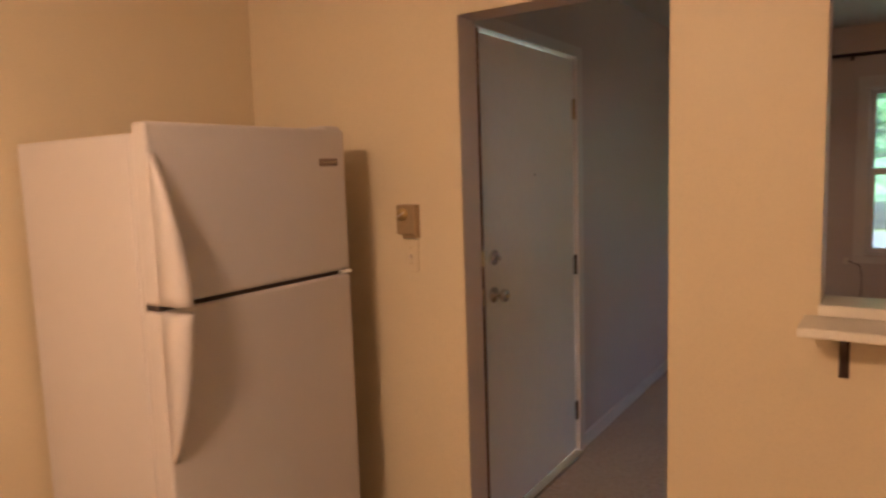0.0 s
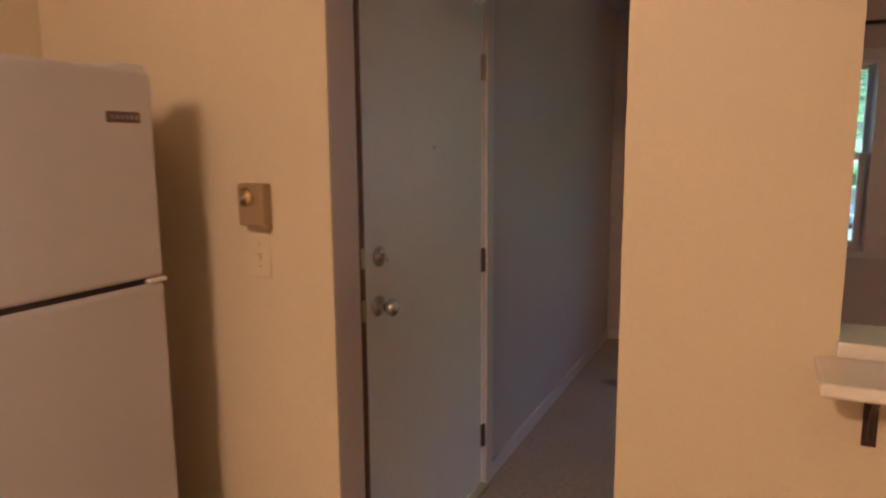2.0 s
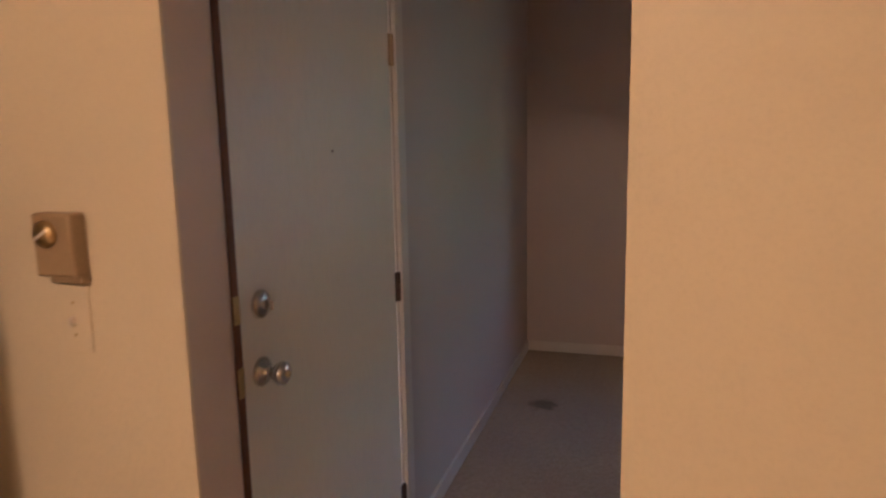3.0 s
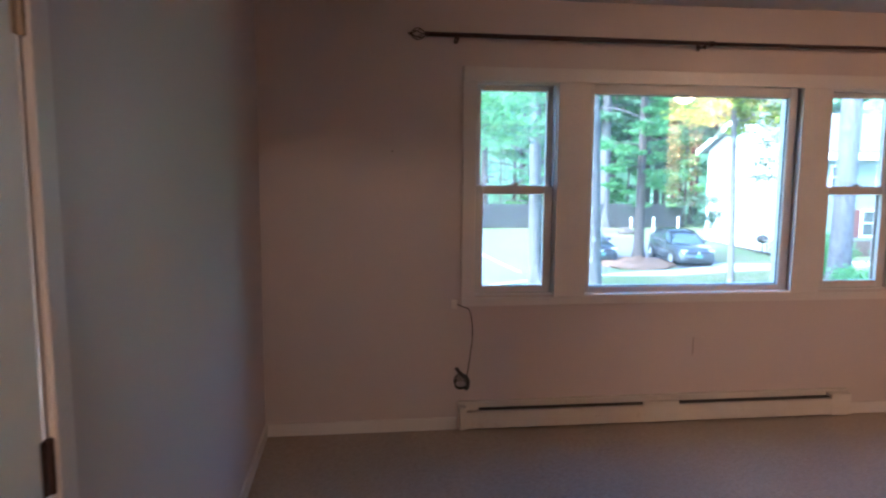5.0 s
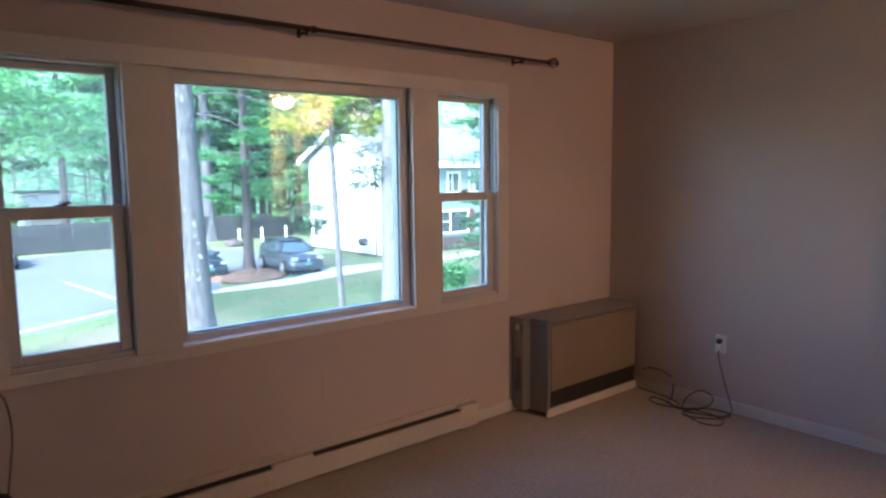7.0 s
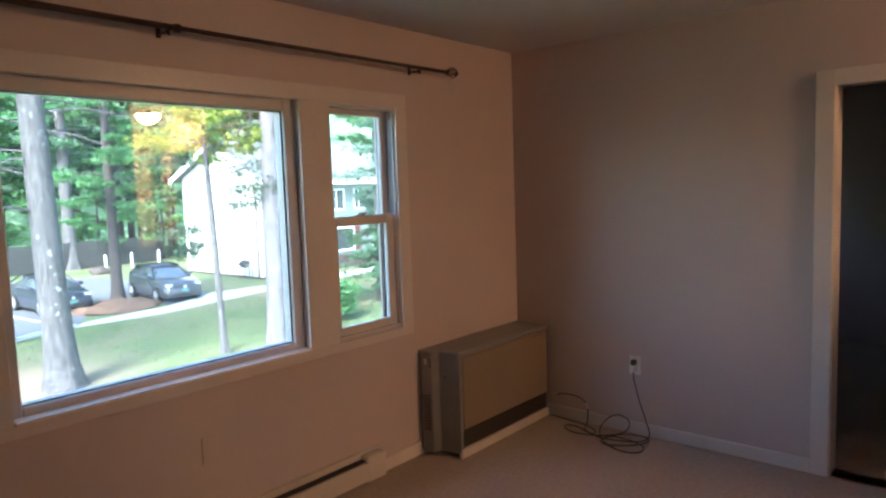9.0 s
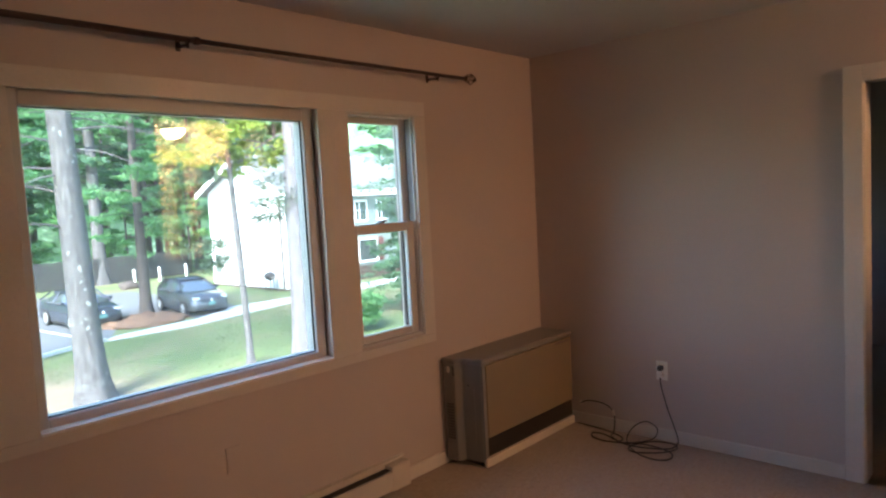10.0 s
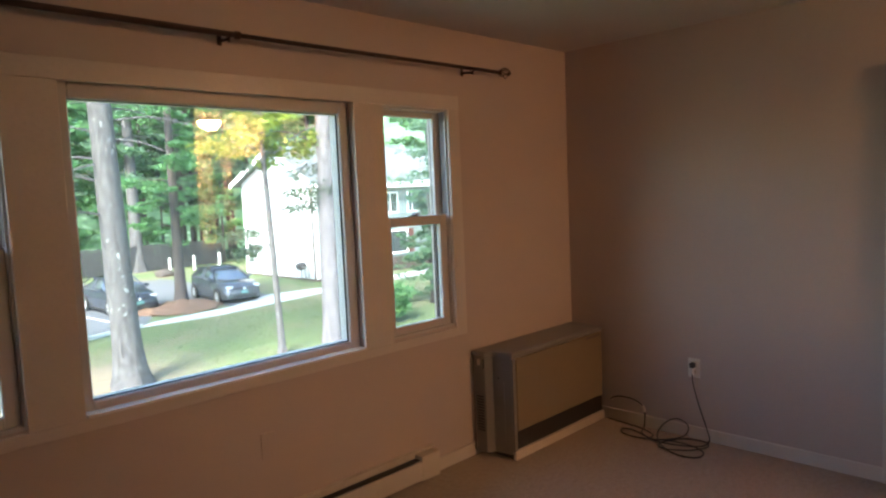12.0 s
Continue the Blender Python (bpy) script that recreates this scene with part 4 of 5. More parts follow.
# ---- trees ----
def leaf_mesh(name, centres, count, size, flat_k, mat, seed, droop=0.0):
    """Many small bent leaf clumps scattered round bough centres (x, y, z, radius)."""
    rng = np.random.default_rng(seed)
    c = np.array(centres)
    pick = rng.integers(0, len(c), count)
    d = rng.normal(size=(count, 3))
    d /= np.linalg.norm(d, axis=1)[:, None]
    r = rng.random(count) ** 0.55
    pos = c[pick, :3] + d * (r * c[pick, 3])[:, None] * np.array([1, 1, flat_k])
    pos[:, 2] -= droop * r * c[pick, 3]
    a = rng.normal(size=(count, 3)) * np.array([1, 1, 0.45])
    a /= np.linalg.norm(a, axis=1)[:, None]
    b = rng.normal(size=(count, 3)) * np.array([1, 1, 0.45])
    b -= a * (a * b).sum(1)[:, None]
    b /= np.linalg.norm(b, axis=1)[:, None]
    s = size * (0.55 + 0.9 * rng.random(count))[:, None]
    n = np.cross(a, b)
    v = np.empty((count, 4, 3))
    v[:, 0] = pos - a * s
    v[:, 1] = pos + b * s * 0.45 + n * s * 0.15
    v[:, 2] = pos + a * s
    v[:, 3] = pos - b * s * 0.45 + n * s * 0.15
    idx = np.arange(count * 4).reshape(-1, 4)
    me = bpy.data.meshes.new(name)
    me.from_pydata(v.reshape(-1, 3).tolist(), [], idx.tolist())
    me.materials.append(mat)
    return me

def trunk_bm(height, r0, r1, lean=(0, 0), seed=0, flare=0.55):
    rng = random.Random(seed)
    bm = bmesh.new()
    n, k = 22, 18
    rings = []
    for i in range(n + 1):
        s = (i / n) ** 1.6
        z = height * s - 0.15
        r = (r0 + (r1 - r0) * s) * (1 + flare * math.exp(-z * 1.8 / max(0.3, r0 * 3)))
        cx, cy = lean[0] * s + 0.02 * r0 * math.sin(5 * s + seed), lean[1] * s
        ring_v = []
        for j in range(k):
            a = 2 * math.pi * j / k
            q = r * (1 + 0.07 * noise.noise(Vector((math.cos(a) * 2, math.sin(a) * 2, z * 0.6 + seed * 7))) + (0.16 * math.exp(-z * 2.2) * math.sin(5 * a + seed) if z > -0.2 else 0))
            ring_v.append(bm.verts.new((cx + q * math.cos(a), cy + q * math.sin(a), z)))
        rings.append(ring_v)
    for a, b in zip(rings, rings[1:]):
        for j in range(k):
            bm.faces.new((a[j], a[(j + 1) % k], b[(j + 1) % k], b[j]))
    bm.faces.new(rings[-1])
    return bm

def tree(x, y, height, r0, r1, bark, leaf, label, seed, crown=(0.5, 1.0), spread=2.5, boughs=26, count=6000, size=0.13, flat_k=0.35, lean=(0, 0), limbs=True, dead=(), twigs=0, flare=0.55):
    rng = random.Random(seed)
    t = thing("tree", label, "tree", (x, y, G))
    part("trunk", trunk_bm(height, r0, r1, lean, seed, flare), bark, t, "", True)
    centres = []
    lb = bmesh.new()
    for i in range(boughs):
        f = crown[0] + (crown[1] - crown[0]) * (i + rng.random()) / boughs
        z = height * f
        a = rng.random() * 2 * math.pi
        reach = spread * (0.45 + 0.55 * rng.random()) * (1.15 - 0.75 * (f - crown[0]) / max(0.01, 1.02 - crown[0]))
        s = f
        bx, by = lean[0] * s, lean[1] * s
        tip = Vector((bx + reach * math.cos(a), by + reach * math.sin(a), z + 0.12 * reach * (rng.random() - 0.4)))
        rr = max(0.012, r0 * 0.16 * (1.2 - f))
        mid = Vector((bx, by, z)).lerp(tip, 0.5) + Vector((0, 0, 0.06 * reach))
        tube(lb, smooth_path([(bx, by, z), mid, tip], 3), [rr * (1 - 0.13 * q) for q in range(7)], 5)
        for u in (0.45, 0.7, 0.95):
            p = Vector((bx, by, z)).lerp(tip, u)
            centres.append((p.x + 0.25 * rng.uniform(-1, 1), p.y + 0.25 * rng.uniform(-1, 1), p.z + 0.1 * rng.uniform(-1, 1), reach * (0.22 + 0.16 * rng.random())))
    tips = []
    for z, a, ln, dz in dead:
        s = z / height
        st = Vector((lean[0] * s, lean[1] * s, z))
        en = st + Vector((ln * math.cos(a), ln * math.sin(a), dz))
        tube(lb, smooth_path([st, st.lerp(en, 0.5) + Vector((0, 0, 0.08 * ln)), en], 4), [min(0.035, 0.2 * r0) * (1 - 0.1 * q) for q in range(9)], 5)
        tips += [(*st.lerp(en, 0.45), 0.35), (*st.lerp(en, 0.75), 0.45), (*st.lerp(en, 1.0), 0.5)]
        for q in range(3):
            sp = st.lerp(en, 0.4 + 0.2 * q)
            tube(lb, [sp, sp + Vector((rng.uniform(-0.4, 0.4), rng.uniform(-0.4, 0.4), rng.uniform(-0.3, 0.3))) * ln * 0.5], [0.012, 0.004], 4)
    if limbs or dead:
        tagged(part("limbs", lb, bark, t), kind="stuff")
    if count:
        ob = new("crown", leaf_mesh("crown", centres, count, size, flat_k, leaf, seed))
        ob.parent = t
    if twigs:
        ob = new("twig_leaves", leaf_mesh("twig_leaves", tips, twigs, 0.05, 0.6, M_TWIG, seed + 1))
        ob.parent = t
    return t

tree(7.05, 14.62, 17, 0.34, 0.15, M_BARK, M_NEEDLE, "tall grey pine with white lichen patches on its trunk", 3, (0.55, 1), 3.2, 26, 5000, lean=(-0.45, 0.1), flare=0.5, dead=((6.2, 3.0, 1.6, 0.1), (5.0, 2.8, 1.8, 0.25), (4.2, 3.3, 1.5, 0.1), (5.9, 0.3, 1.4, 0.3), (6.8, 0.1, 1.5, -0.2), (5.5, 3.4, 1.3, -0.4), (6.5, -0.2, 2.3, -0.1), (5.6, 2.9, 2.0, -0.2), (7.2, 3.2, 1.8, -0.3), (6.1, -0.5, 1.7, -0.5)))
tree(12.3, 13.3, 18, 0.31, 0.16, M_BARK2, M_NEEDLE, "thick pale grey pine trunk on the lawn", 5, (0.8, 1), 3.0, 24, 4000, lean=(0.2, 0), dead=((6.6, 2.6, 1.5, -0.9), (5.9, 2.5, 1.9, 0.5)))
tree(16.5, 16.9, 18, 0.36, 0.22, M_BARK2, M_NEEDLE, "stout grey pine standing near the white house", 6, (0.8, 1), 3.0, 22, 3500, flare=0.35)
tree(11.25, 14.42, 7.6, 0.105, 0.06, M_BARK, M_LEAFY, "slender young tree with a small yellow-green crown", 7, (0.74, 1), 1.7, 26, 5200, 0.085, 0.5, (-0.25, 0.1), dead=((5.0, -0.6, 1.9, 0.35), (4.5, -0.9, 1.7, 0.2), (4.0, -0.4, 1.5, 0.3), (3.6, 2.6, 1.1, -0.2), (3.2, 2.3, 0.9, -0.3), (5.3, 2.5, 1.3, 0.2)), twigs=3000)
tree(13.65, 26.75, 15, 0.24, 0.08, M_BARKD, M_LEAF, "pine with layered bright green boughs in the mulch bed", 9, (0.22, 0.95), 3.0, 40, 14000, 0.12, 0.22)
tree(9.6, 45.6, 17, 0.26, 0.1, M_BARKD, M_LEAF, "broad green tree behind the fence", 11, (0.36, 1), 4.8, 52, 15000, 0.17, 0.32)
tree(7.15, 21.2, 17, 0.26, 0.12, M_BARK, M_LEAF, "grey pine at the kerb with bare side branches", 33, (0.30, 1), 4.2, 40, 9000, 0.11, 0.22, lean=(-0.3, 0), dead=((3.6, 3.1, 3.2, 0.3), (4.2, 3.4, 3.6, 0.2), (4.9, 2.9, 3.4, 0.5), (5.4, 3.2, 3.8, -0.5), (3.1, 3.3, 2.2, -0.2), (6.2, 3.0, 4.0, 0.2)))
tree(18.1, 43.6, 19, 0.42, 0.2, M_BARK, M_NEEDLE, "tall grey pine behind the car park", 13, (0.3, 1), 4.2, 34, 9000, 0.2, 0.3)
tree(2.17, 16.3, 16, 0.22, 0.1, M_BARK, M_LEAF, "slim grey tree on the lawn with leafy boughs", 15, (0.33, 1), 3.6, 40, 12000, 0.11, 0.25)
pine = tree(22.6, 46.5, 18, 0.3, 0.1, M_BARKD, M_NEEDLE, "dark pine at the edge of the woods", 17, (0.22, 1), 3.6, 40, 9000, 0.2, 0.28)
tagged(pine, group="pines at the wood's edge")
oak = tree(15.2, 49, 17, 0.28, 0.1, M_BARKD, M_LEAF, "leafy tree at the edge of the woods", 19, (0.25, 1), 4.6, 44, 11000, 0.22, 0.4)
tagged(oak, group="leafy trees at the wood's edge")
rng = random.Random(4)
for x, y in ((27, 42), (34, 40), (38, 34), (20, 52), (14, 52), (5, 52), (44, 30), (-2, 50), (30, 50)):
    copy_thing(pine, pose(x, y, G, 0, 0, rng.uniform(0, 360)))
for x, y in ((25, 50), (5.6, 56), (1.5, 47), (33, 45), (40, 38), (-7, 46), (18, 56), (46, 25)):
    copy_thing(oak, pose(x, y, G, 0, 0, rng.uniform(0, 360)))
sap = tree(26, 46, 17, 0.17, 0.07, M_BARKD, M_LEAF, "slender dark-trunked tree in the woods", 51, (0.42, 1), 2.6, 30, 4500, 0.2, 0.4)
tagged(sap, group="slender trees in the woods")
for i in range(30):
    x, y = 4 + i * 1.15 + rng.uniform(-0.6, 0.6), 46 + rng.uniform(0, 13) - 0.25 * max(0, i - 14)
    if not 7.4 < x < 12.4:
        copy_thing(sap, pose(x, y, G, 0, 0, rng.uniform(0, 360)))
under = tree(5.2, 45.0, 7.5, 0.1, 0.03, M_BARKD, M_LEAF, "low leafy tree behind the fence", 61, (0.22, 1), 2.6, 34, 4500, 0.15, 0.35)
tagged(under, group="low trees behind the fence")
for x, y in ((13.4, 45.0), (16.9, 46.0), (20.4, 44.8), (24.6, 44.2), (29, 41.5)):
    copy_thing(under, pose(x, y, G, 0, 0, rng.uniform(0, 360)))
tree(19.8, 17.0, 4.6, 0.08, 0.03, M_BARKD, M_NEEDLE, "young feathery conifer in front of the white house", 23, (0.04, 1), 1.7, 60, 9000, 0.07, 0.4)
tree(24.4, 20.3, 11, 0.16, 0.06, M_BARKD, M_NEEDLE, "dark green hemlock beside the white house", 29, (0.46, 1), 2.8, 34, 6000, 0.11, 0.35)

def shrub(x, y, r, h, seed, label):
    rng2 = random.Random(seed)
    t = thing("shrub", label, "shrub", (x, y, G))
    st = bmesh.new()
    cs = []
    for i in range(9):
        a = rng2.random() * 6.283
        tip = Vector((r * 0.6 * math.cos(a), r * 0.6 * math.sin(a), h * (0.5 + 0.4 * rng2.random())))
        tube(st, [(0, 0, -0.05), tip * 0.5 + Vector((0, 0, 0.1)), tip], [0.03, 0.02, 0.008], 5)
        cs.append((tip.x, tip.y, tip.z, r * 0.5))
        cs.append((tip.x * 0.8, tip.y * 0.8, tip.z * 0.5, r * 0.45))
    tagged(part("stems", st, M_BARKD, t), kind="stuff")
    ob = new("foliage", leaf_mesh("foliage", cs, 3500, 0.08, 0.8, M_LEAF, seed))
    ob.parent = t
    return t

shrub(19.4, 24.2 - 3.0, 1.0, 1.6, 41, "rounded green shrub below the house windows")
shrub(16.2, 15.4, 0.9, 1.3, 43, "low green shrub on the lawn edge")
shrub(22.3, 26.5, 0.8, 1.4, 47, "green foundation shrub against the brick base")

# short turf on the lawn the window looks down on
def turf():
    r2 = np.random.default_rng(77)
    n = 70000
    x, y = r2.uniform(3, 24, n), r2.uniform(7, 24, n)
    edge = np.interp(x, [3, 4, 8.3, 10.3, 13.5, 18.8, 24], [18.7, 19.3, 21.6, 22.1, 22.0, 23.2, 23.7])
    bare = np.hypot(x - 6.0, y - 15.6) + 0.9 * np.sin(x * 2.3 + 1) * np.cos(y * 1.9)
    keep = (y < edge) & (bare > r2.uniform(1.6, 4.4, n))
    x, y = x[keep], y[keep]
    n = len(x)
    a = r2.uniform(0, 6.283, n)
    h, w = r2.uniform(0.008, 0.022, n), r2.uniform(0.012, 0.035, n)
    v = np.empty((n, 4, 3))
    for k, (sx, up) in enumerate(((-1, 0), (1, 0), (0.5, 1), (-0.5, 1))):
        v[:, k, 0] = x + sx * w * np.cos(a) + up * 0.03 * np.sin(a * 3)
        v[:, k, 1] = y + sx * w * np.sin(a) + up * 0.03 * np.cos(a * 5)
        v[:, k, 2] = G + up * h - (1 - up) * 0.01
    me = bpy.data.meshes.new("lawn_grass")
    me.from_pydata(v.reshape(-1, 3).tolist(), [], np.arange(n * 4).reshape(-1, 4).tolist())
    me.materials.append(M_TURF)
    tagged(new("lawn_grass", me), "short patchy green and tan grass", "grass", kind="stuff")

turf()

# far woods
fb = bmesh.new()
prev = None
for i in range(61):
    a = radians(-35 + 150 * i / 60)
    x, y = 8 + 64 * math.sin(a), -3 + 64 * math.cos(a)
    top = G + 21 + 4 * noise.noise(Vector((i * 0.35, 2, 0))) + 1.6 * noise.noise(Vector((i * 1.7, 5, 0)))
    col = [fb.verts.new((x, y, G - 0.3)), fb.verts.new((x, y, top))]
    if prev:
        fb.faces.new((prev[0], col[0], col[1], prev[1]))
    prev = col
structure("backdrop", fb, M_FOREST, "faintly glowing backdrop of distant mixed green woods", "woods")

# ---- fence, posts, shed ----
def fence():
    t = thing("fence", "dark weathered wooden board fence in front of the woods", "fence", (0, 43.2, G))
    board = None
    for i in range(150):
        x = -6 + i * 0.2
        if board is None:
            board = part("board", cube(-0.09, -0.012, 0.05, 0.09, 0.012, 1.75, 0.004), M_PLANK, t)
            board.location = (x, 0, 0)
        else:
            ob = new("board", board.data)
            ob.parent = t
            ob.location = (x, 0.012 * (i % 2), 0.03 * math.sin(i * 1.7))
    for z in (0.4, 1.4):
        part("rail", cube(-6.1, 0.024, z, 24.1, 0.07, z + 0.09), M_PLANK, t)
    for i in range(13):
        part("post", cube(-6.1 + i * 2.5, 0.07, -0.1, -6.0 + i * 2.5, 0.17, 1.8), M_PLANK, t)
    return t

fence()

post = thing("white_post", "white painted wooden post on the grass strip", "post", (19.07, 40.8, G), group="white posts behind the car park")
part("shaft", cube(-0.06, -0.06, -0.1, 0.06, 0.06, 0.88, 0.01), M_SIDING, post)
part("cap", lathe(bmesh.new(), [(0.10, 0.88), (0.10, 0.90), (0.02, 0.98)], Matrix.Rotation(radians(45), 4, "Z"), 4), M_SIDING, post)
copy_thing(post, pose(20.7, 40.8, G))
copy_thing(post, pose(22.65, 41.1, G))

def boulder(x, y, r, seed, label):
    bm = bmesh.new()
    bmesh.ops.create_icosphere(bm, subdivisions=3, radius=1)
    for v in bm.verts:
        k = r * (1 + 0.25 * noise.noise(v.co * 1.3 + Vector((seed, 0, 0))))
        v.co = Vector((v.co.x * k * 1.3, v.co.y * k, v.co.z * k * 0.7 + r * 0.35))
    ob = tagged(link("boulder", bm, M_BARKD, True), label, "boulder")
    ob.location = (x, y, G)

boulder(17.9, 38.9, 0.45, 3, "dark rounded boulder beside the car park")

def shed():
    t = thing("garage", "pale garage with a shallow grey roof beyond the car park", "garage", (10.4, 56.5, G))
    part("wall", cube(-1.6, -0.2, -0.1, 1.6, 4, 3.4), M_SIDING, t)
    rf = bmesh.new()
    box(rf, -2.0, -0.6, 3.4, 2.0, 4.4, 3.55)
    part("roof", rf, M_SHINGLE, t)
    part("garage_door", cube(-1.2, -0.24, 0.0, 1.2, -0.2, 2.1, 0.01), M_TRIM, t)
    return t

shed()

# ---- white house ----
def house():
    t = thing("house", "two-storey white house with a grey gable roof", "house", (21.25, 27.3, G))
    L, D, E, R = 14.0, 7.45, 5.45, 7.2
    EF, RY = 5.4, 3.3
    w = bmesh.new()
    prof = [(0, 0.12), (D, 0.12), (D, E), (RY, R), (0, EF)]
    a = [w.verts.new((0, y, z)) for y, z in prof]
    b = [w.verts.new((0.25, y, z)) for y, z in prof]
    w.faces.new(a)
    w.faces.new(list(reversed(b)))
    for i in range(5):
        w.faces.new((a[i], a[(i + 1) % 5], b[(i + 1) % 5], b[i]))
    part("gable_wall", w, M_SIDING, t, "bright white clapboard gable wall")
    part("upper_wall", cube(0.25, 0.0, 2.72, L, D, E - 0.05), M_SIDING2, t, "pale grey-green upper siding, darkened in colour for shade")
    part("lower_wall", cube(0.25, 0.02, 0.35, L, D, 2.72), M_SIDING2, t, "pale ground storey siding, darkened in colour for shade")
    part("foundation", cube(-0.02, -0.02, -0.1, L, D + 0.02, 0.12), M_BRICKW, t)
    part("front_foundation", cube(0.35, -0.06, -0.1, L, -0.02, 0.8), M_BRICKW, t, "brown brick base course")
    for s in (0, 1):
        rf = bmesh.new()
        y0, y1 = (-0.55, RY) if s == 0 else (RY, D + 0.55)
        zl = EF - 0.55 * (R - EF) / RY if s == 0 else E - 0.55 * (R - E) / (D - RY)
        z0, z1 = (zl, R) if s == 0 else (R, zl)
        vs = [rf.verts.new(p) for p in ((-0.5, y0, z0 + 0.05), (L + 0.5, y0, z0 + 0.05), (L + 0.5, y1, z1 + 0.05), (-0.5, y1, z1 + 0.05),
                                        (-0.5, y0, z0 + 0.2), (L + 0.5, y0, z0 + 0.2), (L + 0.5, y1, z1 + 0.2), (-0.5, y1, z1 + 0.2))]
        for q in ((0, 1, 2, 3), (4, 5, 6, 7), (0, 1, 5, 4), (1, 2, 6, 5), (2, 3, 7, 6), (3, 0, 4, 7)):
            rf.faces.new([vs[i] for i in q])
        part("roof", rf, M_SHINGLE, t, "grey shingle roof slope")
        rk = bmesh.new()
        vs = [rk.verts.new(p) for p in ((-0.53, y0, z0 - 0.06), (-0.53, y1, z1 - 0.06), (-0.53, y1, z1 + 0.21), (-0.53, y0, z0 + 0.21),
                                        (-0.49, y0, z0 - 0.06), (-0.49, y1, z1 - 0.06), (-0.49, y1, z1 + 0.21), (-0.49, y0, z0 + 0.21))]
        for q in ((0, 1, 2, 3), (4, 5, 6, 7), (0, 1, 5, 4), (1, 2, 6, 5), (2, 3, 7, 6), (3, 0, 4, 7)):
            rk.faces.new([vs[i] for i in q])
        part("rake_board", rk, M_SIDING, t)
    part("fascia", cube(-0.5, -0.58, EF - 0.55, L + 0.5, -0.54, EF - 0.2), M_SIDING, t)
    for x, z, wd, ht in ((4.25, 0.98, 2.3, 1.4), (8.6, 0.95, 1.9, 1.3), (4.9, 3.35, 1.0, 1.25), (6.6, 3.35, 1.0, 1.25), (9.4, 3.35, 1.0, 1.25), (2.4, 3.35, 1.0, 1.25)):
        wf = bmesh.new()
        ring(wf, x, z, x + wd, z + ht, -0.05, 0.03, 0.1, 0.1, 0.1, 0.1, 0.0)
        box(wf, x + wd * 0.36, -0.04, z + 0.1, x + wd * 0.36 + 0.06, 0.0, z + ht - 0.1)
        box(wf, x + 0.1, -0.035, z + ht / 2, x + wd * 0.36, 0.0, z + ht / 2 + 0.05)
        f = part("window", wf, M_SIDING, t)
        part("pane", cube(x + 0.1, -0.01, z + 0.1, x + wd - 0.1, 0.0, z + ht - 0.1), M_DARKGLASS, f)
    for x, z, ht in ((3.78, 0.98, 1.4), (6.6, 0.98, 1.4)):
        f = part("shutter", cube(x, -0.03, z, x + 0.42, 0.02, z + ht, 0.01), M_SHUTTER, t, "dark red-brown louvred shutter")
        for i in range(9):
            part("shutter_slat", cube(x + 0.06, -0.045, z + 0.08 + i * 0.14, x + 0.36, -0.03, z + 0.17 + i * 0.14), M_SHUTTER, f)
    wf = bmesh.new()
    box(wf, -0.05, D - 1.0, 0.75, 0.0, D - 0.45, 1.9, 0.01)
    f = part("window", wf, M_SIDING2, t, "narrow blue-grey shuttered window")
    for i in range(6):
        part("shutter_slat", cube(-0.07, D - 0.96, 0.85 + i * 0.17, -0.05, D - 0.49, 0.93 + i * 0.17), M_CARGREY, f)
    part("downspout", tube(bmesh.new(), [(-0.06, 0.08, 0.05), (-0.06, 0.08, E - 0.2)], 0.05, 8), M_BARKD, t, "dark downspout at the corner")
    return t

house()

def grill():
    t = thing("barbecue_grill", "dark barbecue grill standing against the white wall", "grill", (20.75, 28.0, G), 90)
    part("bowl", lathe(bmesh.new(), [(0.05, 0.62), (0.26, 0.72), (0.30, 0.85), (0.26, 0.98), (0.08, 1.07)], n=20), M_BLACK, t, "", True)
    for a in (0.5, 2.6, 4.7):
        part("leg", tube(bmesh.new(), [(0.2 * math.cos(a), 0.2 * math.sin(a), 0.72), (0.3 * math.cos(a), 0.3 * math.sin(a), 0.0)], 0.02, 8), M_BLACK, t)
    part("side_shelf", cube(0.3, -0.2, 0.8, 0.75, 0.2, 0.84, 0.01), M_HGREY, t)
    part("shelf_leg", tube(bmesh.new(), [(0.7, 0.0, 0.8), (0.7, 0.0, 0.0)], 0.02, 8), M_HGREY, t)
    part("side_shelf", cube(-0.75, -0.2, 0.8, -0.3, 0.2, 0.84, 0.01), M_HGREY, t)
    part("shelf_leg", tube(bmesh.new(), [(-0.7, 0.0, 0.8), (-0.7, 0.0, 0.0)], 0.02, 8), M_HGREY, t)
    return t

grill()

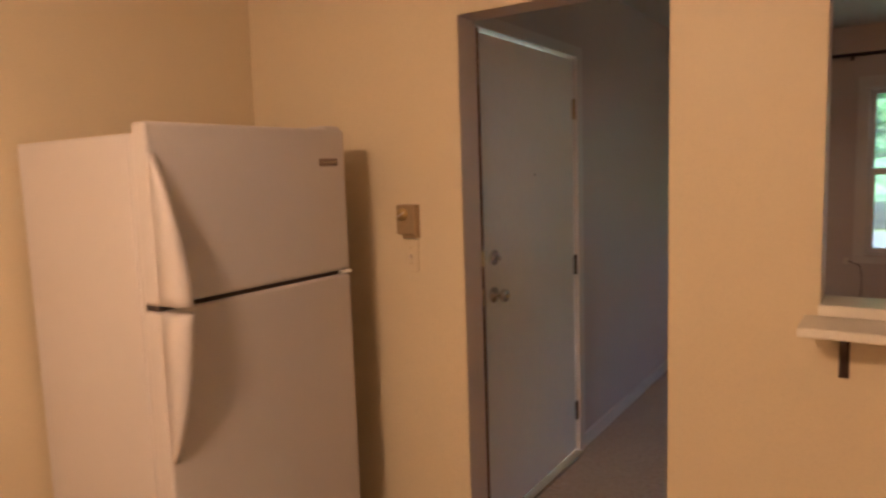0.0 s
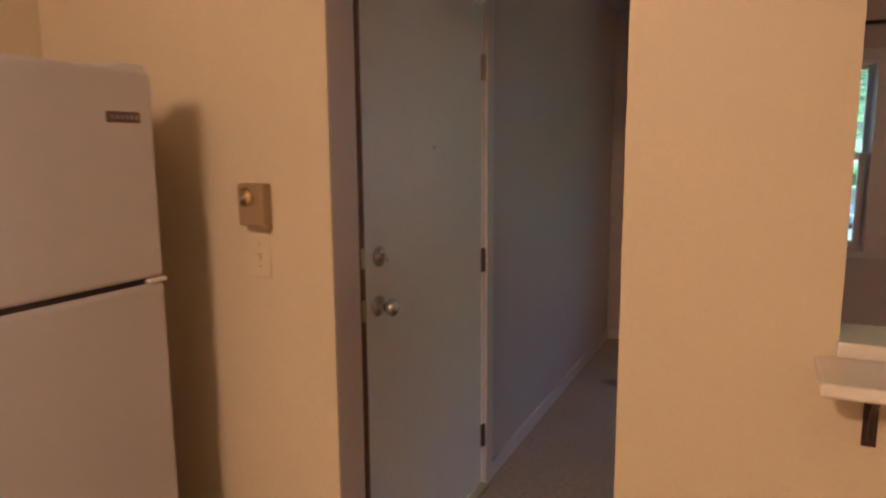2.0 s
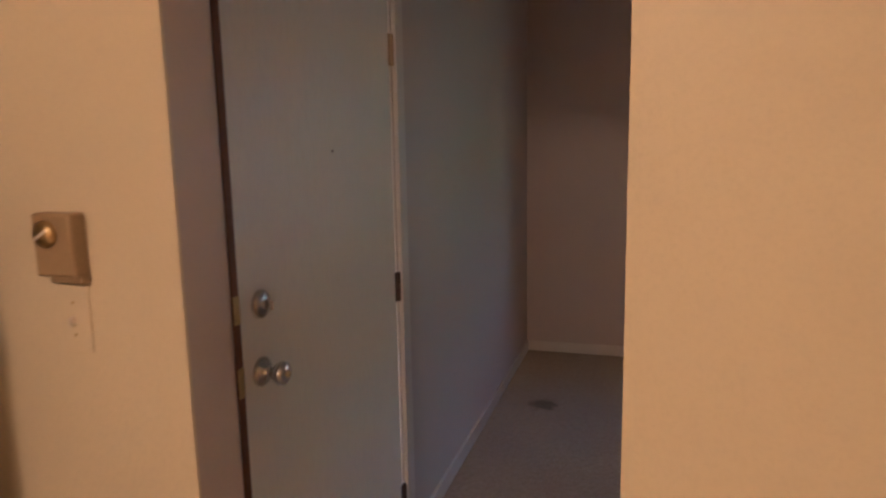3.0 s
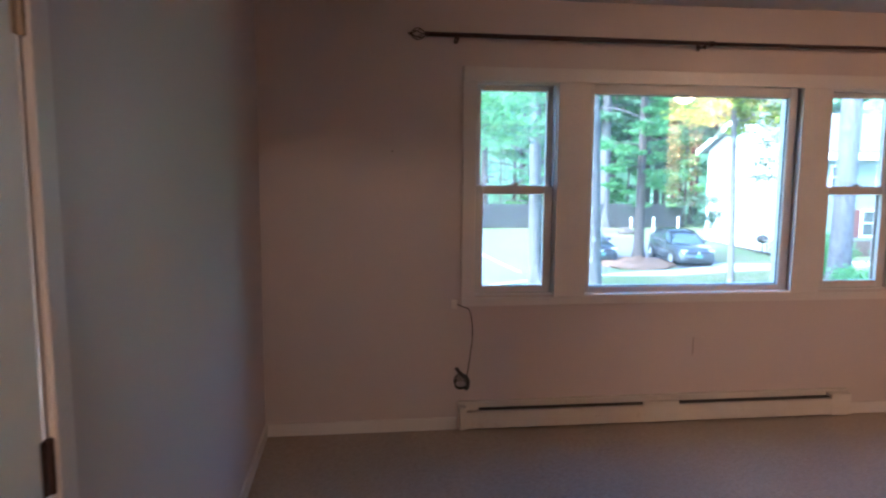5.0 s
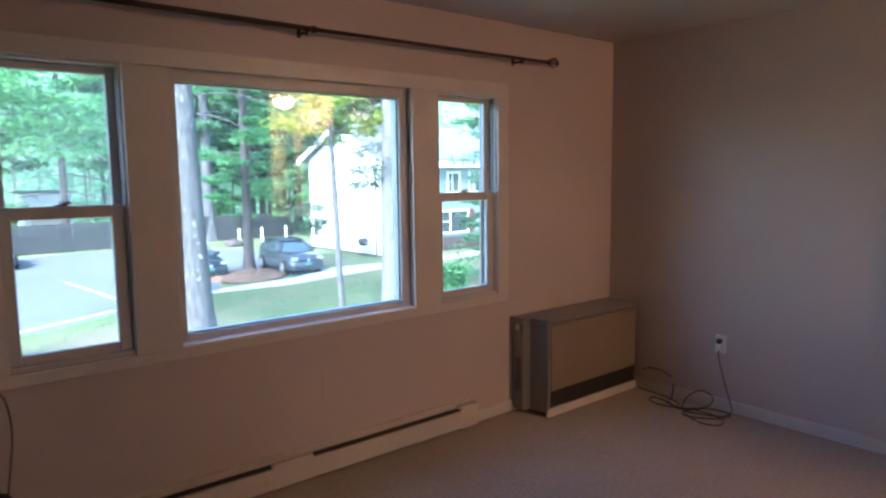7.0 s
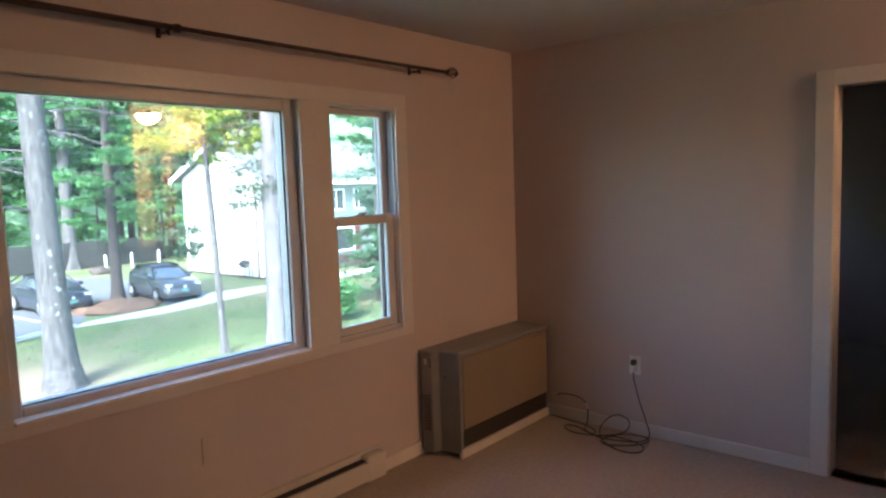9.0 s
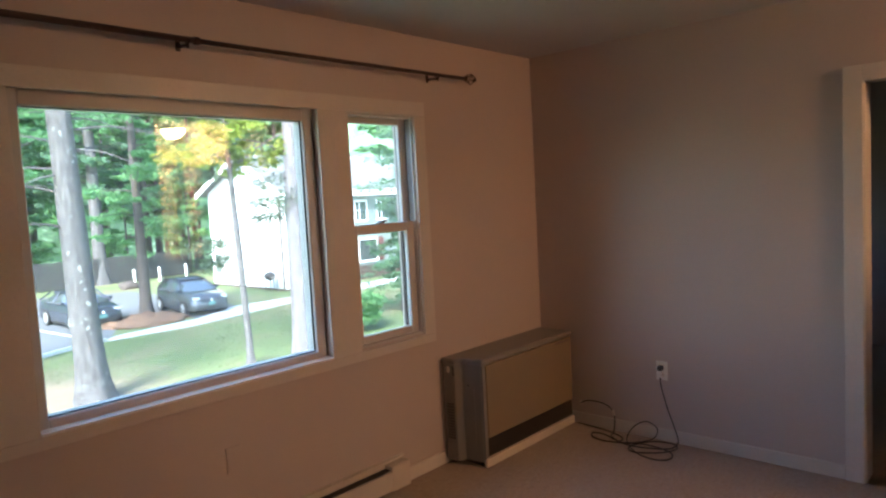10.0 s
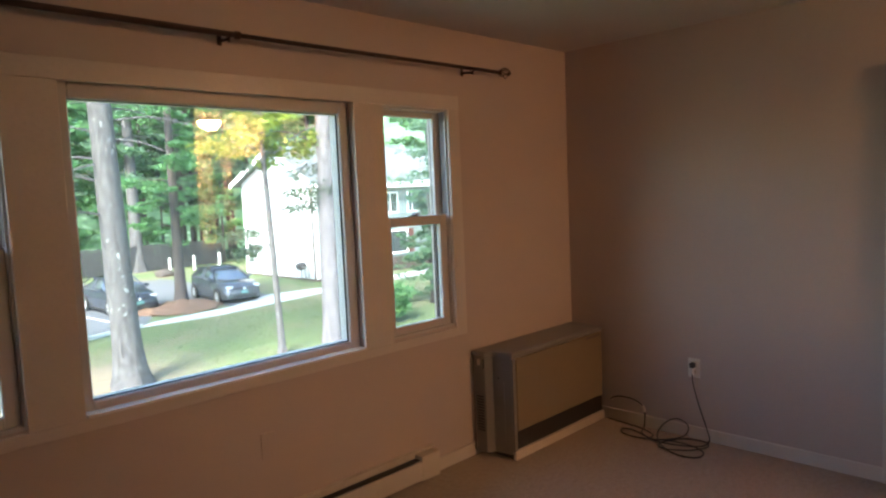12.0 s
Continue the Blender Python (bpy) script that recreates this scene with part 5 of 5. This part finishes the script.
# ---- cars ----
def car(at, turn, paint, label, hatch):
    """Length along x, nose at +x; origin on the ground under the front axle."""
    t = thing("car", label, "car", at, turn)
    rear = -3.35 if hatch else -3.75

    def loft(stations, mat, name, lab="", parent=t, caps=True):
        bm = bmesh.new()
        rows = []
        for x, zb, zt, wb, wt in stations:
            c = 0.07
            pr = [(-wb + c, zb), (-wb, zb + c), (-(wb + wt) / 2 - 0.01, (zb + zt) / 2), (-wt, zt - c), (-wt + 0.14, zt - 0.005), (0, zt + 0.015),
                  (wt - 0.14, zt - 0.005), (wt, zt - c), ((wb + wt) / 2 + 0.01, (zb + zt) / 2), (wb, zb + c), (wb - c, zb)]
            rows.append([bm.verts.new((x, y, z)) for y, z in pr])
        k = len(rows[0])
        for a, b in zip(rows, rows[1:]):
            for j in range(k):
                bm.faces.new((a[j], a[(j + 1) % k], b[(j + 1) % k], b[j]))
        bm.faces.new(rows[0])
        bm.faces.new(list(reversed(rows[-1])))
        return part(name, bm, mat, parent, lab, True)

    body = loft([(0.86, 0.28, 0.62, 0.62, 0.58), (0.78, 0.20, 0.74, 0.78, 0.70), (0.45, 0.18, 0.86, 0.87, 0.78), (0.0, 0.18, 0.93, 0.89, 0.83), (-0.45, 0.18, 0.97, 0.89, 0.86),
                 (-1.4, 0.17, 0.98, 0.89, 0.87), (-2.6, 0.18, 1.0, 0.89, 0.86), (rear + 0.25, 0.22, 1.02 if hatch else 1.0, 0.87, 0.80), (rear, 0.32, 0.95, 0.78, 0.70)], paint, "body")
    if hatch:
        cab = [(-0.35, 0.9, 0.97, 0.82, 0.78), (-1.15, 0.9, 1.40, 0.83, 0.60), (-1.9, 0.9, 1.455, 0.83, 0.58), (-2.7, 0.9, 1.42, 0.83, 0.57), (rear + 0.12, 0.9, 1.08, 0.80, 0.68)]
        roof = [(-1.05, 1.36, 1.41, 0.60, 0.58), (-1.9, 1.42, 1.475, 0.60, 0.57), (-2.75, 1.39, 1.44, 0.59, 0.55), (-2.98, 1.33, 1.38, 0.57, 0.53)]
    else:
        cab = [(-0.40, 0.9, 0.97, 0.82, 0.78), (-1.25, 0.9, 1.36, 0.83, 0.58), (-1.9, 0.9, 1.41, 0.83, 0.56), (-2.5, 0.9, 1.36, 0.83, 0.56), (-3.3, 0.9, 1.0, 0.80, 0.70)]
        roof = [(-1.15, 1.32, 1.37, 0.58, 0.56), (-1.9, 1.38, 1.43, 0.58, 0.55), (-2.5, 1.34, 1.39, 0.57, 0.54)]
    loft(cab, M_CARGLASS, "glasshouse", "sky-reflecting window glass")
    loft(roof, paint, "roof")
    for s in (-1, 1):
        for p0, p1 in (((-0.4, 0.80 * s, 0.97), (-1.12, 0.60 * s, 1.39)), ((-1.85, 0.85 * s, 0.97), (-1.8, 0.6 * s, 1.42)), ((rear + 0.3, 0.80 * s, 1.02), (-2.75, 0.58 * s, 1.39))):
            part("pillar", tube(bmesh.new(), [p0, p1], 0.035, 6), paint, t)
        part("mirror", cube(-0.75, 0.86 * s, 0.98, -0.55, 1.02 * s, 1.10, 0.03, 2), paint, t)
        part("headlight", cube(0.50, 0.46 * s, 0.66, 0.80, 0.74 * s, 0.78, 0.03, 2), M_LENS, t, "clear headlight lens")
        part("sill", cube(-2.2, 0.86 * s, 0.17, -0.4, 0.90 * s, 0.25, 0.01), M_BLACK, t)
        part("door_seam", cube(-1.83, 0.885 * s, 0.3, -1.815, 0.897 * s, 0.95), M_BLACK, t)
        part("door_handle", cube(-1.75, 0.89 * s, 0.83, -1.55, 0.915 * s, 0.86, 0.008), paint, t)
        for x in (0.0, -2.63):
            m = Matrix.Translation((x, 0.825 * s, 0.32)) @ Matrix.Rotation(radians(-90 * s), 4, "X")
            wh = part("tyre", lathe(bmesh.new(), [(0.20, -0.08), (0.30, -0.10), (0.32, -0.06), (0.32, 0.08), (0.30, 0.115), (0.215, 0.105)], m, 28), M_TYRE, t, "", True)
            rim = lathe(bmesh.new(), [(0.21, 0.09), (0.20, 0.108), (0.17, 0.098), (0.16, 0.085)], m, 28)
            for q in range(5):
                sp = bmesh.new()
                box(sp, 0.03, -0.028, 0.085, 0.19, 0.028, 0.112, 0.006)
                bmesh.ops.transform(sp, matrix=m @ Matrix.Rotation(2 * math.pi * q / 5, 4, "Z"), verts=sp.verts)
                tmp = bpy.data.meshes.new("spoke")
                sp.to_mesh(tmp)
                sp.free()
                rim.from_mesh(tmp)
            part("rim", rim, M_RIM, wh, "silver alloy rim")
            part("wheel_arch", lathe(bmesh.new(), [(0.36, 0.075), (0.36, 0.098), (0.33, 0.099), (0.33, 0.075)], m, 28), M_BLACK, t)
    part("grille", cube(0.80, -0.46, 0.60, 0.868, 0.46, 0.68, 0.015, 2), M_BLACK, t)
    part("lower_intake", cube(0.80, -0.55, 0.26, 0.872, 0.55, 0.38, 0.015, 2), M_BLACK, t)
    part("emblem", lathe(bmesh.new(), [(0.06, 0.0), (0.06, 0.012), (0.03, 0.014)], Matrix.Translation((0.862, 0, 0.645)) @ Matrix.Rotation(radians(90), 4, "Y"), 18), M_RIM, t)
    part("licence_plate", cube(0.868, -0.16, 0.43, 0.882, 0.16, 0.56, 0.004), M_PLATE, t, "green licence plate")
    return t

car((15.45, 25.1, G + 0.012), -94, M_CARGREY, "grey hatchback parked beside the mulch bed", True)
car((11.33, 26.25, G + 0.012), -88, M_CARDARK, "dark blue sedan parked in the car park", False)
car((2.7, 36.5, G + 0.012), -90, M_CARDARK, "dark car parked at the far side of the car park", False)
car((4.75, 36.5, G + 0.012), -90, M_CARGREY, "grey car parked at the far side of the car park", False)
